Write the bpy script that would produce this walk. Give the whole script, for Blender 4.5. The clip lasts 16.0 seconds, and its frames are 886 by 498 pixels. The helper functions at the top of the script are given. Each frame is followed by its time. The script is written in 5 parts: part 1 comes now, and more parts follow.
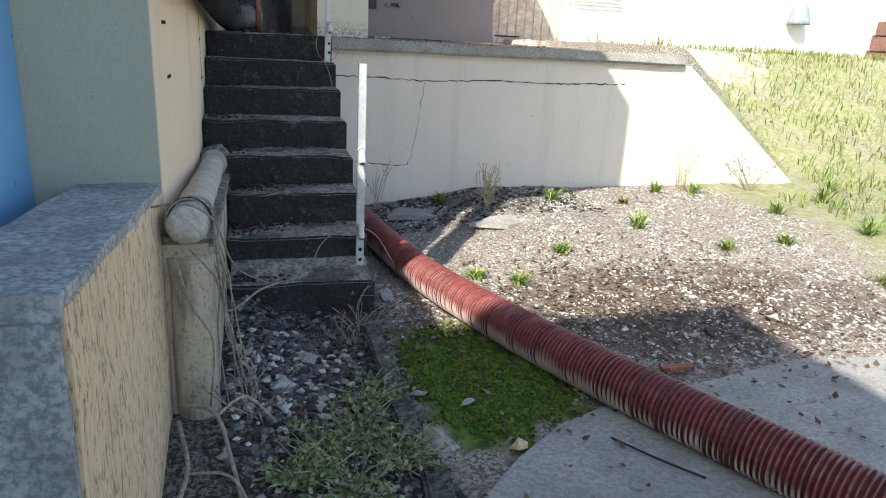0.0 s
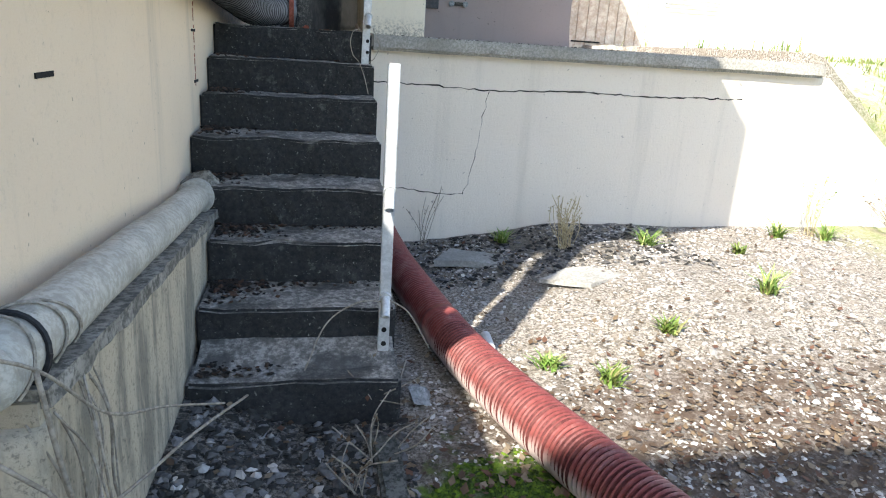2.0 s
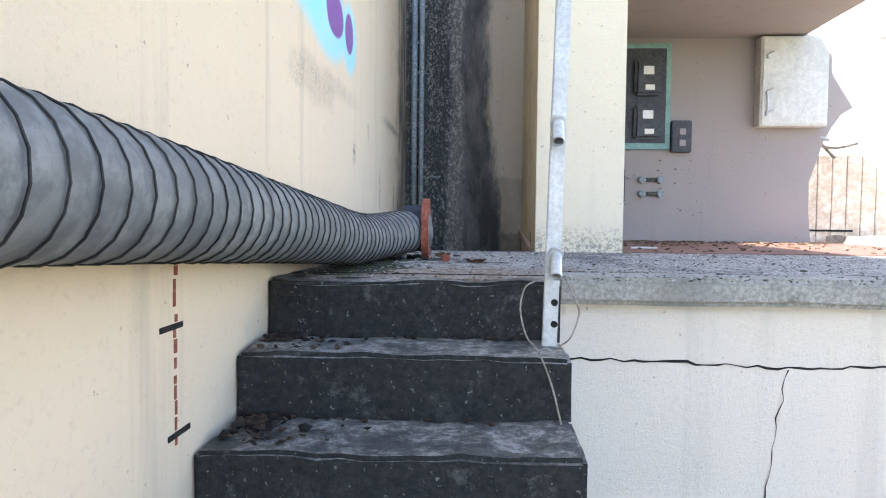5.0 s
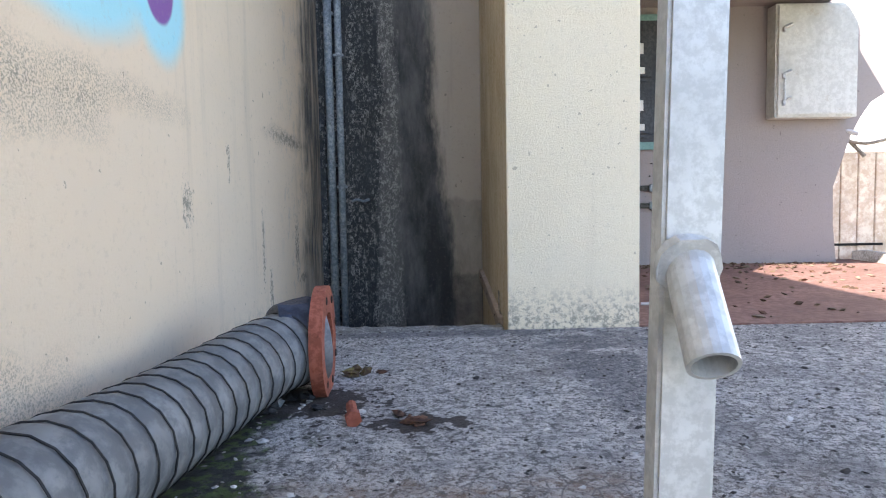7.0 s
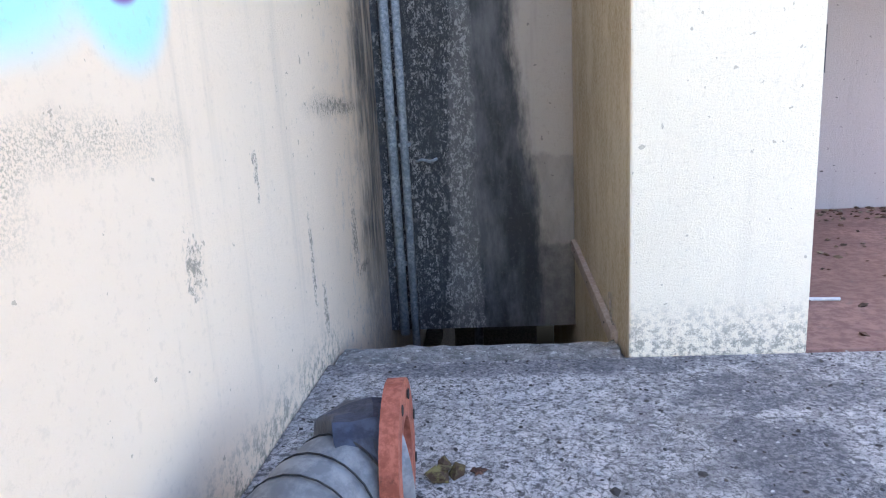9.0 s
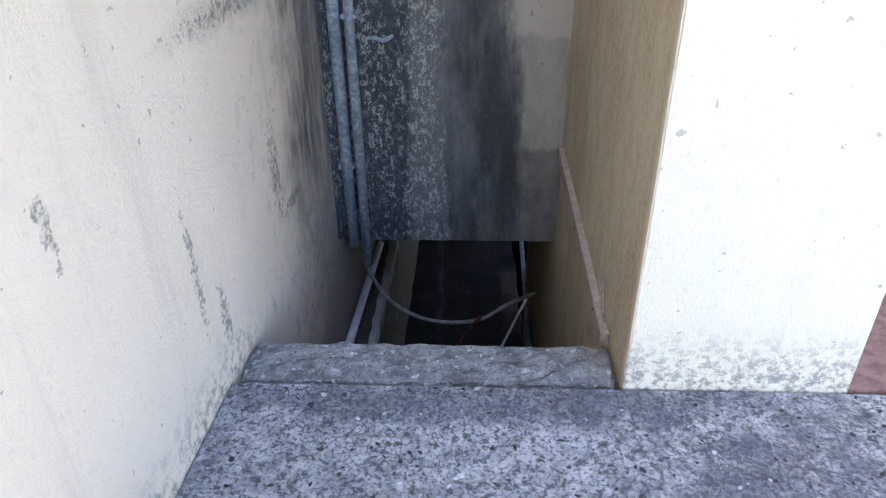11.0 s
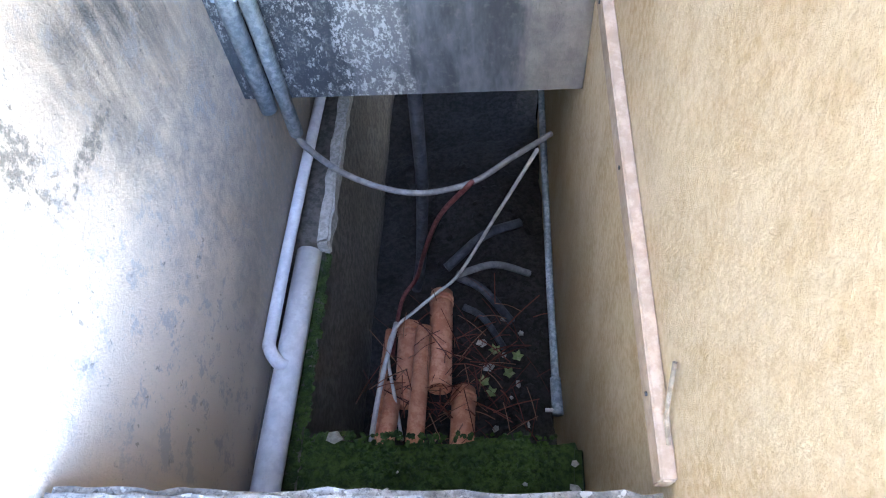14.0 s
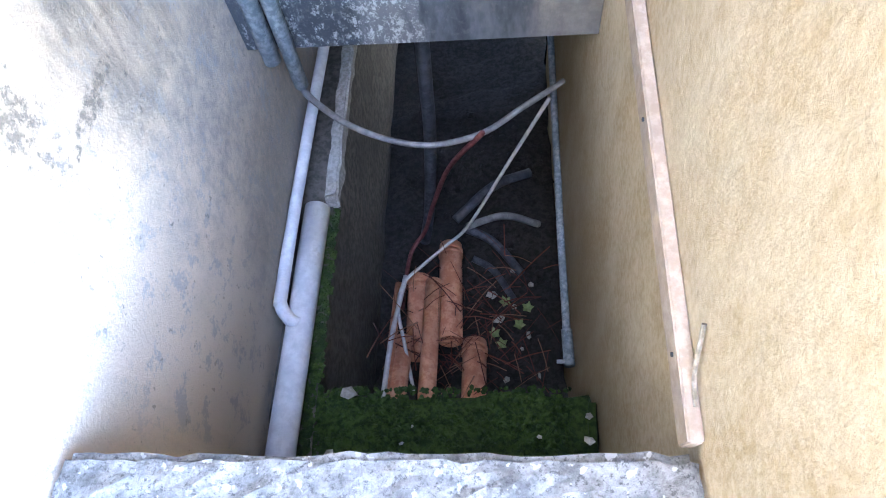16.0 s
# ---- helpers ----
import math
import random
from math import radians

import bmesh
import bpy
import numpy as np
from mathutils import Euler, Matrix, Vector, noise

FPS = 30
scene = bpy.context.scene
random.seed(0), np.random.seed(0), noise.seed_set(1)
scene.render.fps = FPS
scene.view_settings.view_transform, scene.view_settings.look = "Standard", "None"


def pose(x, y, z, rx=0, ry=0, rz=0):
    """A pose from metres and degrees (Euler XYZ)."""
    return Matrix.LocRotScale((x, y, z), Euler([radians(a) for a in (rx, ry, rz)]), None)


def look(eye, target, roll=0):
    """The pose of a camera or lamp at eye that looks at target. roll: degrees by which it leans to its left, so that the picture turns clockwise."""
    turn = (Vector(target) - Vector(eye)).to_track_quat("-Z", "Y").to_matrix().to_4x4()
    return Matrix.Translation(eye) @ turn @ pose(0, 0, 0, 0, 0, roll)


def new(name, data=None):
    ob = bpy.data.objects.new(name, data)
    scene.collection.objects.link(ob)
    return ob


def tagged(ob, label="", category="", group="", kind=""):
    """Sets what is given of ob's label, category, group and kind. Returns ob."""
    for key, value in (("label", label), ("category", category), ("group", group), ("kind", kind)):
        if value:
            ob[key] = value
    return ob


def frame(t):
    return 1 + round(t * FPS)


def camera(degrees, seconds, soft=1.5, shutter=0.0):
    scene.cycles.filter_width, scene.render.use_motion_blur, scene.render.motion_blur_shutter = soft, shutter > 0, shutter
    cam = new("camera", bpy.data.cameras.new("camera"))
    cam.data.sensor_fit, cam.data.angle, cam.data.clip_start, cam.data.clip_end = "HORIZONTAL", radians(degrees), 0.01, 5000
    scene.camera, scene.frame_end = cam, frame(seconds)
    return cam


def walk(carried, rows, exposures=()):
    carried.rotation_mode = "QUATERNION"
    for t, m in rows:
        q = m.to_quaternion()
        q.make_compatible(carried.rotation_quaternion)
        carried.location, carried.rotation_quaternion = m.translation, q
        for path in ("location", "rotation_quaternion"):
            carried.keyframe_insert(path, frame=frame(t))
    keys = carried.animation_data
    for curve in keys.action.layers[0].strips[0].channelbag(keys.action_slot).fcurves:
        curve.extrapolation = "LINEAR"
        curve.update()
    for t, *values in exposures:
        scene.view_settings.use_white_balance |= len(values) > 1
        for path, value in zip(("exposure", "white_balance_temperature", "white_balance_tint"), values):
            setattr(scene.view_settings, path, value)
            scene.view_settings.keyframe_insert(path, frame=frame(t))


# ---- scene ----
cam = camera(66.9, 16.0, 1.1)
METRES, EYE, TILT, LEAN, TURN = 5.5, 1.5, -8.0, 0.0, 0.0
PATH = [
    (0, (0.142, -3.443, 1.467), (0.685, -1.613, 0.872), 3.1),
    (0.5, (0.12, -3.225, 1.411), (0.574, -1.421, 0.675), 4.4),
    (1, (0.078, -2.923, 1.425), (0.559, -1.12, 0.707), 0.1),
    (1.5, (0.225, -2.585, 1.419), (0.694, -0.735, 0.822), 1.0),
    (2, (0.461, -2.264, 1.397), (0.831, -0.386, 0.817), 3.8),
    (2.5, (0.657, -1.866, 1.577), (0.913, 0.029, 0.989), 5.3),
    (3, (0.791, -1.551, 1.69), (0.734, 0.41, 1.303), 5.7),
    (5.3, (0.51, 0.537, 1.631), (0.441, 2.534, 1.547), -0.5),
    (5.4, (0.522, 0.749, 1.632), (0.653, 2.742, 1.544), -2.3),
    (5.5, (0.581, 0.903, 1.601), (0.763, 2.893, 1.521), -0.7),
    (6, (0.625, 1.09, 1.751), (1.097, 3.022, 1.536), 3.3),
    (6.5, (0.619, 1.304, 1.889), (0.853, 3.275, 1.638), 2.2),
    (7, (0.567, 1.493, 1.971), (0.6, 3.488, 1.834), -1.0),
    (7.5, (0.542, 1.672, 2.096), (0.462, 3.648, 1.799), -2.0),
    (8, (0.501, 1.864, 2.143), (0.213, 3.798, 1.72), -2.7),
    (8.5, (0.49, 1.972, 2.22), (0.147, 3.918, 1.886), -2.5),
    (9, (0.452, 2.185, 2.262), (0.306, 4.132, 1.845), -3.1),
    (11.3, (0.519, 3.143, 2.599), (0.432, 4.858, 1.575), -0.6),
    (11.5, (0.63, 3.274, 2.581), (0.393, 4.983, 1.569), -0.4),
    (12, (0.648, 3.592, 2.575), (0.323, 5.156, 1.371), 0.0),
    (12.5, (0.632, 3.869, 2.553), (0.302, 5.364, 1.265), -2.5),
    (13, (0.657, 4.032, 2.515), (0.288, 5.353, 1.06), -4.2),
    (13.5, (0.619, 4.141, 2.487), (0.405, 5.29, 0.864), -5.5),
    (14, (0.618, 4.206, 2.474), (0.469, 5.276, 0.791), -7.5),
    (14.5, (0.613, 4.251, 2.442), (0.449, 5.134, 0.655), -10.6),
    (15, (0.602, 4.261, 2.443), (0.446, 5.139, 0.652), -9.4),
    (15.5, (0.597, 4.252, 2.444), (0.401, 5.154, 0.67), -11.0),
    (16, (0.591, 4.241, 2.455), (0.429, 5.176, 0.695), -9.9),
]
EXPOSURE = [(0, 1.1, 6500, 10), (0.5, 1.7, 6400, 10), (1, 1.65, 6450, 10), (2.5, 1.55, 6350, 10), (3.2, 1.55, 6400, 12), (5.3, 2.5, 6300, 14), (5.5, 2.6, 6300, 14), (5.8, 1.8, 6350, 14), (6, 1.35, 6450, 14), (6.5, 1.5, 6450, 14), (7, 2.05, 6300, 16), (8.5, 2.7, 6000, 18), (9.2, 2.65, 5950, 20), (11.5, 3.15, 6050, 18), (12, 3.75, 6100, 18), (12.5, 4.2, 6100, 18), (14, 5.0, 6050, 18), (16, 5.2, 6050, 18)]
walk(cam, [(t, look(eye, target, roll)) for t, eye, target, roll in PATH], EXPOSURE)

# ---- world, sun, exposure ----
SUN_DIR = Vector((0.59 * 0.731, 0.81 * 0.731, -0.682))
world = bpy.data.worlds.new("sky")
scene.world = world
world.use_nodes = True
wn = world.node_tree
sky = wn.nodes.new("ShaderNodeTexSky")
sky.sky_type = "NISHITA"
sky.sun_disc = False
sky.sun_elevation = radians(43)
sky.sun_rotation = math.atan2(-SUN_DIR.x, -SUN_DIR.y)
wn.links.new(sky.outputs[0], wn.nodes["Background"].inputs[0])
wn.nodes["Background"].inputs[1].default_value = 0.15
sun_data = bpy.data.lights.new("sun", "SUN")
sun_data.energy, sun_data.angle, sun_data.color = 4.5, radians(0.6), (1.0, 0.94, 0.84)
sun = new("sun", sun_data)
sun.matrix_world = look((-8, -12, 14), Vector((-8, -12, 14)) + SUN_DIR)


# ---- materials ----
class Nodes:
    """A short way to write a node material."""

    def __init__(self, name, rough=0.85, metal=0.0):
        self.mat = bpy.data.materials.new(name)
        self.mat.use_nodes = True
        self.t = self.mat.node_tree
        self.b = self.t.nodes["Principled BSDF"]
        self.b.inputs["Roughness"].default_value = rough
        self.b.inputs["Metallic"].default_value = metal
        self.b.inputs["Specular IOR Level"].default_value = 0.3
        self.obj = self.t.nodes.new("ShaderNodeTexCoord").outputs["Object"]

    def node(self, kind, **props):
        n = self.t.nodes.new(kind)
        for k, v in props.items():
            n.inputs[k].default_value = v
        return n

    def mapped(self, scale):
        n = self.t.nodes.new("ShaderNodeMapping")
        n.inputs["Scale"].default_value = scale
        self.t.links.new(self.obj, n.inputs["Vector"])
        return n.outputs[0]

    def noise(self, scale, detail=4.0, rough=0.6, stretch=None):
        n = self.node("ShaderNodeTexNoise", Scale=scale, Detail=detail, Roughness=rough)
        self.t.links.new(self.mapped(stretch) if stretch else self.obj, n.inputs["Vector"])
        return n.outputs["Fac"]

    def voronoi(self, scale, out="Distance"):
        n = self.node("ShaderNodeTexVoronoi", Scale=scale)
        self.t.links.new(self.obj, n.inputs["Vector"])
        return n.outputs[out]

    def ramp(self, fac, low, high, a=0.0, b=1.0):
        n = self.t.nodes.new("ShaderNodeMapRange")
        n.clamp = True
        n.interpolation_type = "SMOOTHSTEP"
        self.t.links.new(fac, n.inputs["Value"])
        for k, v in (("From Min", low), ("From Max", high), ("To Min", a), ("To Max", b)):
            n.inputs[k].default_value = v
        return n.outputs["Result"]

    def calc(self, op, a, b=0.0):
        n = self.t.nodes.new("ShaderNodeMath")
        n.operation = op
        n.use_clamp = op in ("ADD", "MULTIPLY", "MAXIMUM")
        for i, v in ((0, a), (1, b)):
            if isinstance(v, (int, float)):
                n.inputs[i].default_value = v
            else:
                self.t.links.new(v, n.inputs[i])
        return n.outputs[0]

    def mix(self, fac, a, b):
        n = self.t.nodes.new("ShaderNodeMix")
        n.data_type = "RGBA"
        for i, v in ((0, fac), (6, a), (7, b)):
            if isinstance(v, tuple):
                n.inputs[i].default_value = (*v, 1.0)
            elif isinstance(v, (int, float)):
                n.inputs[i].default_value = v
            else:
                self.t.links.new(v, n.inputs[i])
        return n.outputs[2]

    def axis(self, which):
        n = self.t.nodes.new("ShaderNodeSeparateXYZ")
        self.t.links.new(self.obj, n.inputs[0])
        return n.outputs["XYZ".index(which)]

    def near(self, centre, radii, soft=0.35, wobble=0.12, scale=6.0):
        """1 inside an uneven ellipsoid, 0 outside."""
        sub = self.t.nodes.new("ShaderNodeVectorMath")
        sub.operation = "SUBTRACT"
        self.t.links.new(self.obj, sub.inputs[0])
        sub.inputs[1].default_value = centre
        div = self.t.nodes.new("ShaderNodeVectorMath")
        div.operation = "DIVIDE"
        self.t.links.new(sub.outputs[0], div.inputs[0])
        div.inputs[1].default_value = radii
        ln = self.t.nodes.new("ShaderNodeVectorMath")
        ln.operation = "LENGTH"
        self.t.links.new(div.outputs[0], ln.inputs[0])
        d = self.calc("SUBTRACT", ln.outputs["Value"], 0.0)
        w = self.ramp(self.noise(scale), 0.25, 0.75, -wobble, wobble)
        n = self.t.nodes.new("ShaderNodeMath")
        n.operation = "ADD"
        self.t.links.new(d, n.inputs[0])
        self.t.links.new(w, n.inputs[1])
        return self.ramp(n.outputs[0], 1.0 - soft, 1.0 + soft, 1.0, 0.0)

    def done(self, colour, height=None, strength=0.3, dist=0.01, rough=None):
        if isinstance(colour, tuple):
            self.b.inputs["Base Color"].default_value = (*colour, 1)
        else:
            self.t.links.new(colour, self.b.inputs["Base Color"])
        if height is not None:
            bump = self.node("ShaderNodeBump", Strength=strength, Distance=dist)
            self.t.links.new(height, bump.inputs["Height"])
            self.t.links.new(bump.outputs[0], self.b.inputs["Normal"])
        if rough is not None:
            self.t.links.new(rough, self.b.inputs["Roughness"])
        return self.mat


def speckled(name, dark, light, grain=40.0, blotch=2.5, rough=0.9, bump=0.4, dist=0.006, metal=0.0, stain=None):
    """Colour that varies at two scales, with relief."""
    m = Nodes(name, rough, metal)
    fine, big = m.noise(grain, 6, 0.7), m.noise(blotch, 4)
    c = m.mix(m.ramp(fine, 0.4, 0.6), dark, light)
    c2 = m.mix(m.ramp(big, 0.35, 0.7, 0.0, 0.55), c, tuple(0.72 * v for v in dark))
    if stain:
        c2 = m.mix(m.ramp(m.noise(blotch * 3, 6, 0.75), 0.58, 0.72, 0.0, 0.8), c2, stain)
    return m.done(c2, fine, bump, dist)


def plaster(name, colour, worn, streak, extra=None):
    """Painted render: fine grain, faint blotches, thin rain streaks and small scars."""
    m = Nodes(name, 0.9)
    grain, blot = m.noise(48, 7, 0.75), m.noise(1.6, 5, 0.6)
    c = m.mix(m.ramp(blot, 0.35, 0.75, 0, 0.5), colour, worn)
    run = m.ramp(m.noise(5, 5, 0.65, (1.0, 1.0, 0.06)), 0.55, 0.72, 0, 0.5)
    c = m.mix(run, c, streak)
    scar = m.ramp(m.noise(14, 6, 0.8, (1, 1, 0.45)), 0.70, 0.75, 0, 0.75)
    spots = m.ramp(m.noise(33, 3, 0.5), 0.71, 0.73, 0, 0.6)
    c = m.mix(spots, c, tuple(0.4 * v for v in worn))
    c = m.mix(scar, c, tuple(0.45 * v for v in worn))
    if extra:
        c = extra(m, c)
    c = m.mix(m.ramp(grain, 0.36, 0.46, 0.16, 0.0), c, tuple(0.6 * v for v in worn))
    pits = m.noise(130, 6, 0.75)
    h = m.calc("ADD", m.calc("MULTIPLY", grain, 0.45), m.calc("ADD", m.calc("MULTIPLY", m.noise(9, 5, 0.7), 0.25), m.calc("MULTIPLY", pits, 0.3)))
    return m.done(c, h, 0.7, 0.014)


def wall_marks(m, c):
    """The mildew, grime band and sprayed paint on the long wall beside the stairs, greyer and darker at the pit."""
    y, z = m.axis("Y"), m.axis("Z")
    wob = m.ramp(m.noise(3, 6, 0.7), 0.2, 0.8, -0.2, 0.2)
    yy = m.t.nodes.new("ShaderNodeMath")
    yy.operation = "ADD"
    m.t.links.new(y, yy.inputs[0])
    m.t.links.new(wob, yy.inputs[1])
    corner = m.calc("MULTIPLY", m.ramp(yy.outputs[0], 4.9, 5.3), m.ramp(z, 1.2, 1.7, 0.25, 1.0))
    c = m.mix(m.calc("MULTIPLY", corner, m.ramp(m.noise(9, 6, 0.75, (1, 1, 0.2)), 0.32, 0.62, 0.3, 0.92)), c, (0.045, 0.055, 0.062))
    grit = m.ramp(m.noise(190, 5, 0.8), 0.46, 0.58)
    for centre, radii in (((-0.13, 2.85, 2.235), (0.5, 0.45, 0.05)), ((-0.13, 2.65, 2.17), (0.5, 0.3, 0.06)), ((-0.12, 4.7, 2.28), (0.5, 0.4, 0.04)), ((-0.12, 2.3, 1.62), (0.5, 0.5, 0.1))):
        c = m.mix(m.calc("MULTIPLY", m.near(centre, radii, 0.5, 0.35), m.calc("MULTIPLY", grit, 0.5)), c, (0.09, 0.095, 0.085))
    for centre, radii in (((-0.12, 4.72, 2.28), (0.5, 0.26, 0.022)), ((-0.12, 4.2, 1.8), (0.5, 0.014, 0.12)), ((-0.13, 3.42, 1.98), (0.5, 0.03, 0.05)), ((-0.12, 3.8, 2.13), (0.5, 0.012, 0.05)), ((-0.12, 4.3, 1.62), (0.5, 0.02, 0.07)), ((-0.1, 5.0, 1.6), (0.5, 0.08, 0.02)), ((-0.1, 4.85, 1.75), (0.5, 0.04, 0.12))):
        c = m.mix(m.calc("MULTIPLY", m.near(centre, radii, 0.4, 0.9, 55), m.ramp(m.noise(45, 5, 0.8), 0.42, 0.55, 0.1, 0.7)), c, (0.10, 0.095, 0.08))
    foot = m.calc("MULTIPLY", m.calc("MULTIPLY", m.ramp(z, 1.44, 1.62, 1.0, 0.0), m.ramp(y, 2.2, 3.0)), m.calc("MULTIPLY", m.ramp(z, 1.36, 1.43), m.ramp(y, 4.3, 4.6, 1.0, 0.0)))
    c = m.mix(m.calc("MULTIPLY", foot, m.ramp(m.noise(28, 6, 0.8), 0.45, 0.62, 0, 0.8)), c, (0.16, 0.16, 0.13))
    # lower wall turns greyer towards the recess corner
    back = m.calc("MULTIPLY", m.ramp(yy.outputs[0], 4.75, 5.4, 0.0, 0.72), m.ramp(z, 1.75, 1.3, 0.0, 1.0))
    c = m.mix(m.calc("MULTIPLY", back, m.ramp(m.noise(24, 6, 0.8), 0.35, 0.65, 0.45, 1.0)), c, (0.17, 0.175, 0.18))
    peel = m.calc("MULTIPLY", m.ramp(m.noise(11, 8, 0.82), 0.54, 0.58), m.calc("MULTIPLY", m.ramp(y, 4.4, 4.7), m.ramp(z, 0.8, 1.9, 0.8, 0.35)))
    c = m.mix(m.calc("MULTIPLY", peel, 0.75), c, (0.30, 0.32, 0.33))
    flecks = m.calc("MULTIPLY", m.ramp(m.noise(30, 6, 0.8), 0.62, 0.66), m.ramp(y, 4.3, 4.8))
    c = m.mix(m.calc("MULTIPLY", flecks, 0.7), c, (0.12, 0.12, 0.11))
    # wall turns darker downward into the pit
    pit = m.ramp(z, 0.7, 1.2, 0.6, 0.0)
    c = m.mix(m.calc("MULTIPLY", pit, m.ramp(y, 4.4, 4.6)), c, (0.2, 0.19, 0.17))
    for centre, radii in (((-0.13, 2.87, 2.53), (0.5, 0.36, 0.19)), ((-0.13, 3.3, 2.52), (0.5, 0.15, 0.17)), ((-0.13, 2.55, 2.66), (0.5, 0.3, 0.25))):
        c = m.mix(m.calc("MULTIPLY", m.near(centre, radii, 0.22, 0.05, 3), 0.85), c, (0.33, 0.72, 0.82))
    for centre, radii in (((-0.13, 3.0, 2.56), (0.5, 0.16, 0.1)), ((-0.13, 3.29, 2.545), (0.5, 0.09, 0.1))):
        c = m.mix(m.near(centre, radii, 0.08, 0.05, 3), c, (0.25, 0.12, 0.34))
    return c


def soot(m, c):
    """Black rain crust down the recess wall: flaked band, pale gritty column, smooth black band, bare patch."""
    x, z = m.axis("X"), m.axis("Z")
    w = m.ramp(m.noise(3.0, 6, 0.75, (1, 1, 0.3)), 0.2, 0.8, -0.07, 0.07)
    slant = m.ramp(z, 1.7, 2.7, -0.12, 0.02)
    xx = m.t.nodes.new("ShaderNodeMath")
    xx.operation = "ADD"
    m.t.links.new(x, xx.inputs[0])
    m.t.links.new(w, xx.inputs[1])
    xs = m.t.nodes.new("ShaderNodeMath")
    xs.operation = "ADD"
    m.t.links.new(xx.outputs[0], xs.inputs[0])
    m.t.links.new(slant, xs.inputs[1])
    xx, xs = xx.outputs[0], xs.outputs[0]
    zw = m.t.nodes.new("ShaderNodeMath")
    zw.operation = "ADD"
    m.t.links.new(z, zw.inputs[0])
    m.t.links.new(m.ramp(m.noise(12, 5, 0.7), 0.2, 0.8, -0.03, 0.03), zw.inputs[1])
    flake = m.ramp(m.noise(62, 6, 0.85, (1, 1, 0.65)), 0.5, 0.57)
    drip = m.ramp(m.noise(13, 6, 0.75, (1, 1, 0.1)), 0.35, 0.6)
    black = m.mix(m.noise(9, 5), (0.010, 0.014, 0.018), (0.04, 0.047, 0.053))
    grit = m.mix(flake, black, (0.31, 0.31, 0.29))
    smooth = m.mix(m.ramp(m.noise(5, 5, 0.7, (1, 1, 0.3)), 0.35, 0.7), (0.03, 0.034, 0.038), (0.13, 0.135, 0.135))
    crusty = m.mix(m.calc("MULTIPLY", drip, m.ramp(flake, 0, 1, 0.1, 0.9)), black, grit)
    column = m.calc("MULTIPLY", m.ramp(xx, 0.24, 0.29), m.ramp(xx, 0.35, 0.41, 1.0, 0.0))
    dark = m.mix(m.ramp(xx, 0.33, 0.40), crusty, smooth)
    dark = m.mix(m.calc("MULTIPLY", column, m.ramp(flake, 0, 1, 0.25, 0.95)), dark, (0.30, 0.30, 0.28))
    cover = m.ramp(xs, 0.53, 0.62, 1.0, 0.0)
    mid = m.calc("MULTIPLY", m.ramp(zw.outputs[0], 1.97, 2.01, 1.0, 0.0), m.ramp(m.noise(6, 6, 0.75, (1, 1, 0.35)), 0.3, 0.65, 0.95, 0.35))
    low = m.calc("MULTIPLY", m.ramp(zw.outputs[0], 1.50, 1.55, 1.0, 0.0), m.ramp(m.noise(10, 6, 0.75), 0.3, 0.7, 1.0, 0.45))
    c = m.mix(m.calc("MULTIPLY", mid, 0.5), c, smooth)
    c = m.mix(m.calc("MULTIPLY", low, 0.6), c, black)
    return m.mix(m.calc("MULTIPLY", cover, 0.97), c, dark)


def rust_runs(m, c):
    """Brown runs on the wall beside the pit, darker towards the bottom, and grit along its foot."""
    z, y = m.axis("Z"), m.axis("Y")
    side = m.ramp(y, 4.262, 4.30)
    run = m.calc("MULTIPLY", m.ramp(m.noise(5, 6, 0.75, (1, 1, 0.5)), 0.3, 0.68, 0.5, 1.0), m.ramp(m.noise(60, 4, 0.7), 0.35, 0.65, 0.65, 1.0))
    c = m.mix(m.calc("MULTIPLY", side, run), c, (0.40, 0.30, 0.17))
    # the pit side turns browner and darker towards the bottom
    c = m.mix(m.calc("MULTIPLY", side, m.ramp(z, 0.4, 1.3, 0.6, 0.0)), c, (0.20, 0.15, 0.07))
    foot = m.calc("MULTIPLY", m.ramp(z, 1.46, 1.66, 1.0, 0.0), m.ramp(y, 4.262, 4.28, 1.0, 0.0))
    return m.mix(m.calc("MULTIPLY", foot, m.ramp(m.noise(45, 6, 0.8), 0.45, 0.6, 0, 0.75)), c, (0.15, 0.15, 0.13))


def crust(m, c):
    """Pock marks and downward scrapes of rough-cast render."""
    c = m.mix(m.ramp(m.noise(38, 5, 0.8, (1, 1, 0.14)), 0.5, 0.62, 0, 0.6), c, (0.46, 0.34, 0.22))
    return m.mix(m.ramp(m.noise(60, 5, 0.8, (1, 1, 0.35)), 0.52, 0.6, 0, 0.85), c, (0.24, 0.17, 0.10))


def damp_runs(m, c):
    """Grey damp runs and lichen on the wing wall."""
    run = m.ramp(m.noise(7, 6, 0.7, (1, 1, 0.22)), 0.45, 0.62, 0, 0.75)
    c = m.mix(run, c, (0.15, 0.145, 0.12))
    return m.mix(m.ramp(m.noise(70, 5, 0.8), 0.54, 0.62, 0, 0.6), c, (0.11, 0.1, 0.08))


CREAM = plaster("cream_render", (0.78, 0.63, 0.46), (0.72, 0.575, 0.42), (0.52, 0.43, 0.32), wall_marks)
RECESS = plaster("stained_render", (0.40, 0.36, 0.30), (0.34, 0.31, 0.26), (0.16, 0.15, 0.14), soot)
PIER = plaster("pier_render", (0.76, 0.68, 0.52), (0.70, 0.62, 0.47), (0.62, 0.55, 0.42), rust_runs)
RETAIN = plaster("retaining_render", (0.74, 0.67, 0.57), (0.69, 0.62, 0.53), (0.58, 0.53, 0.45))
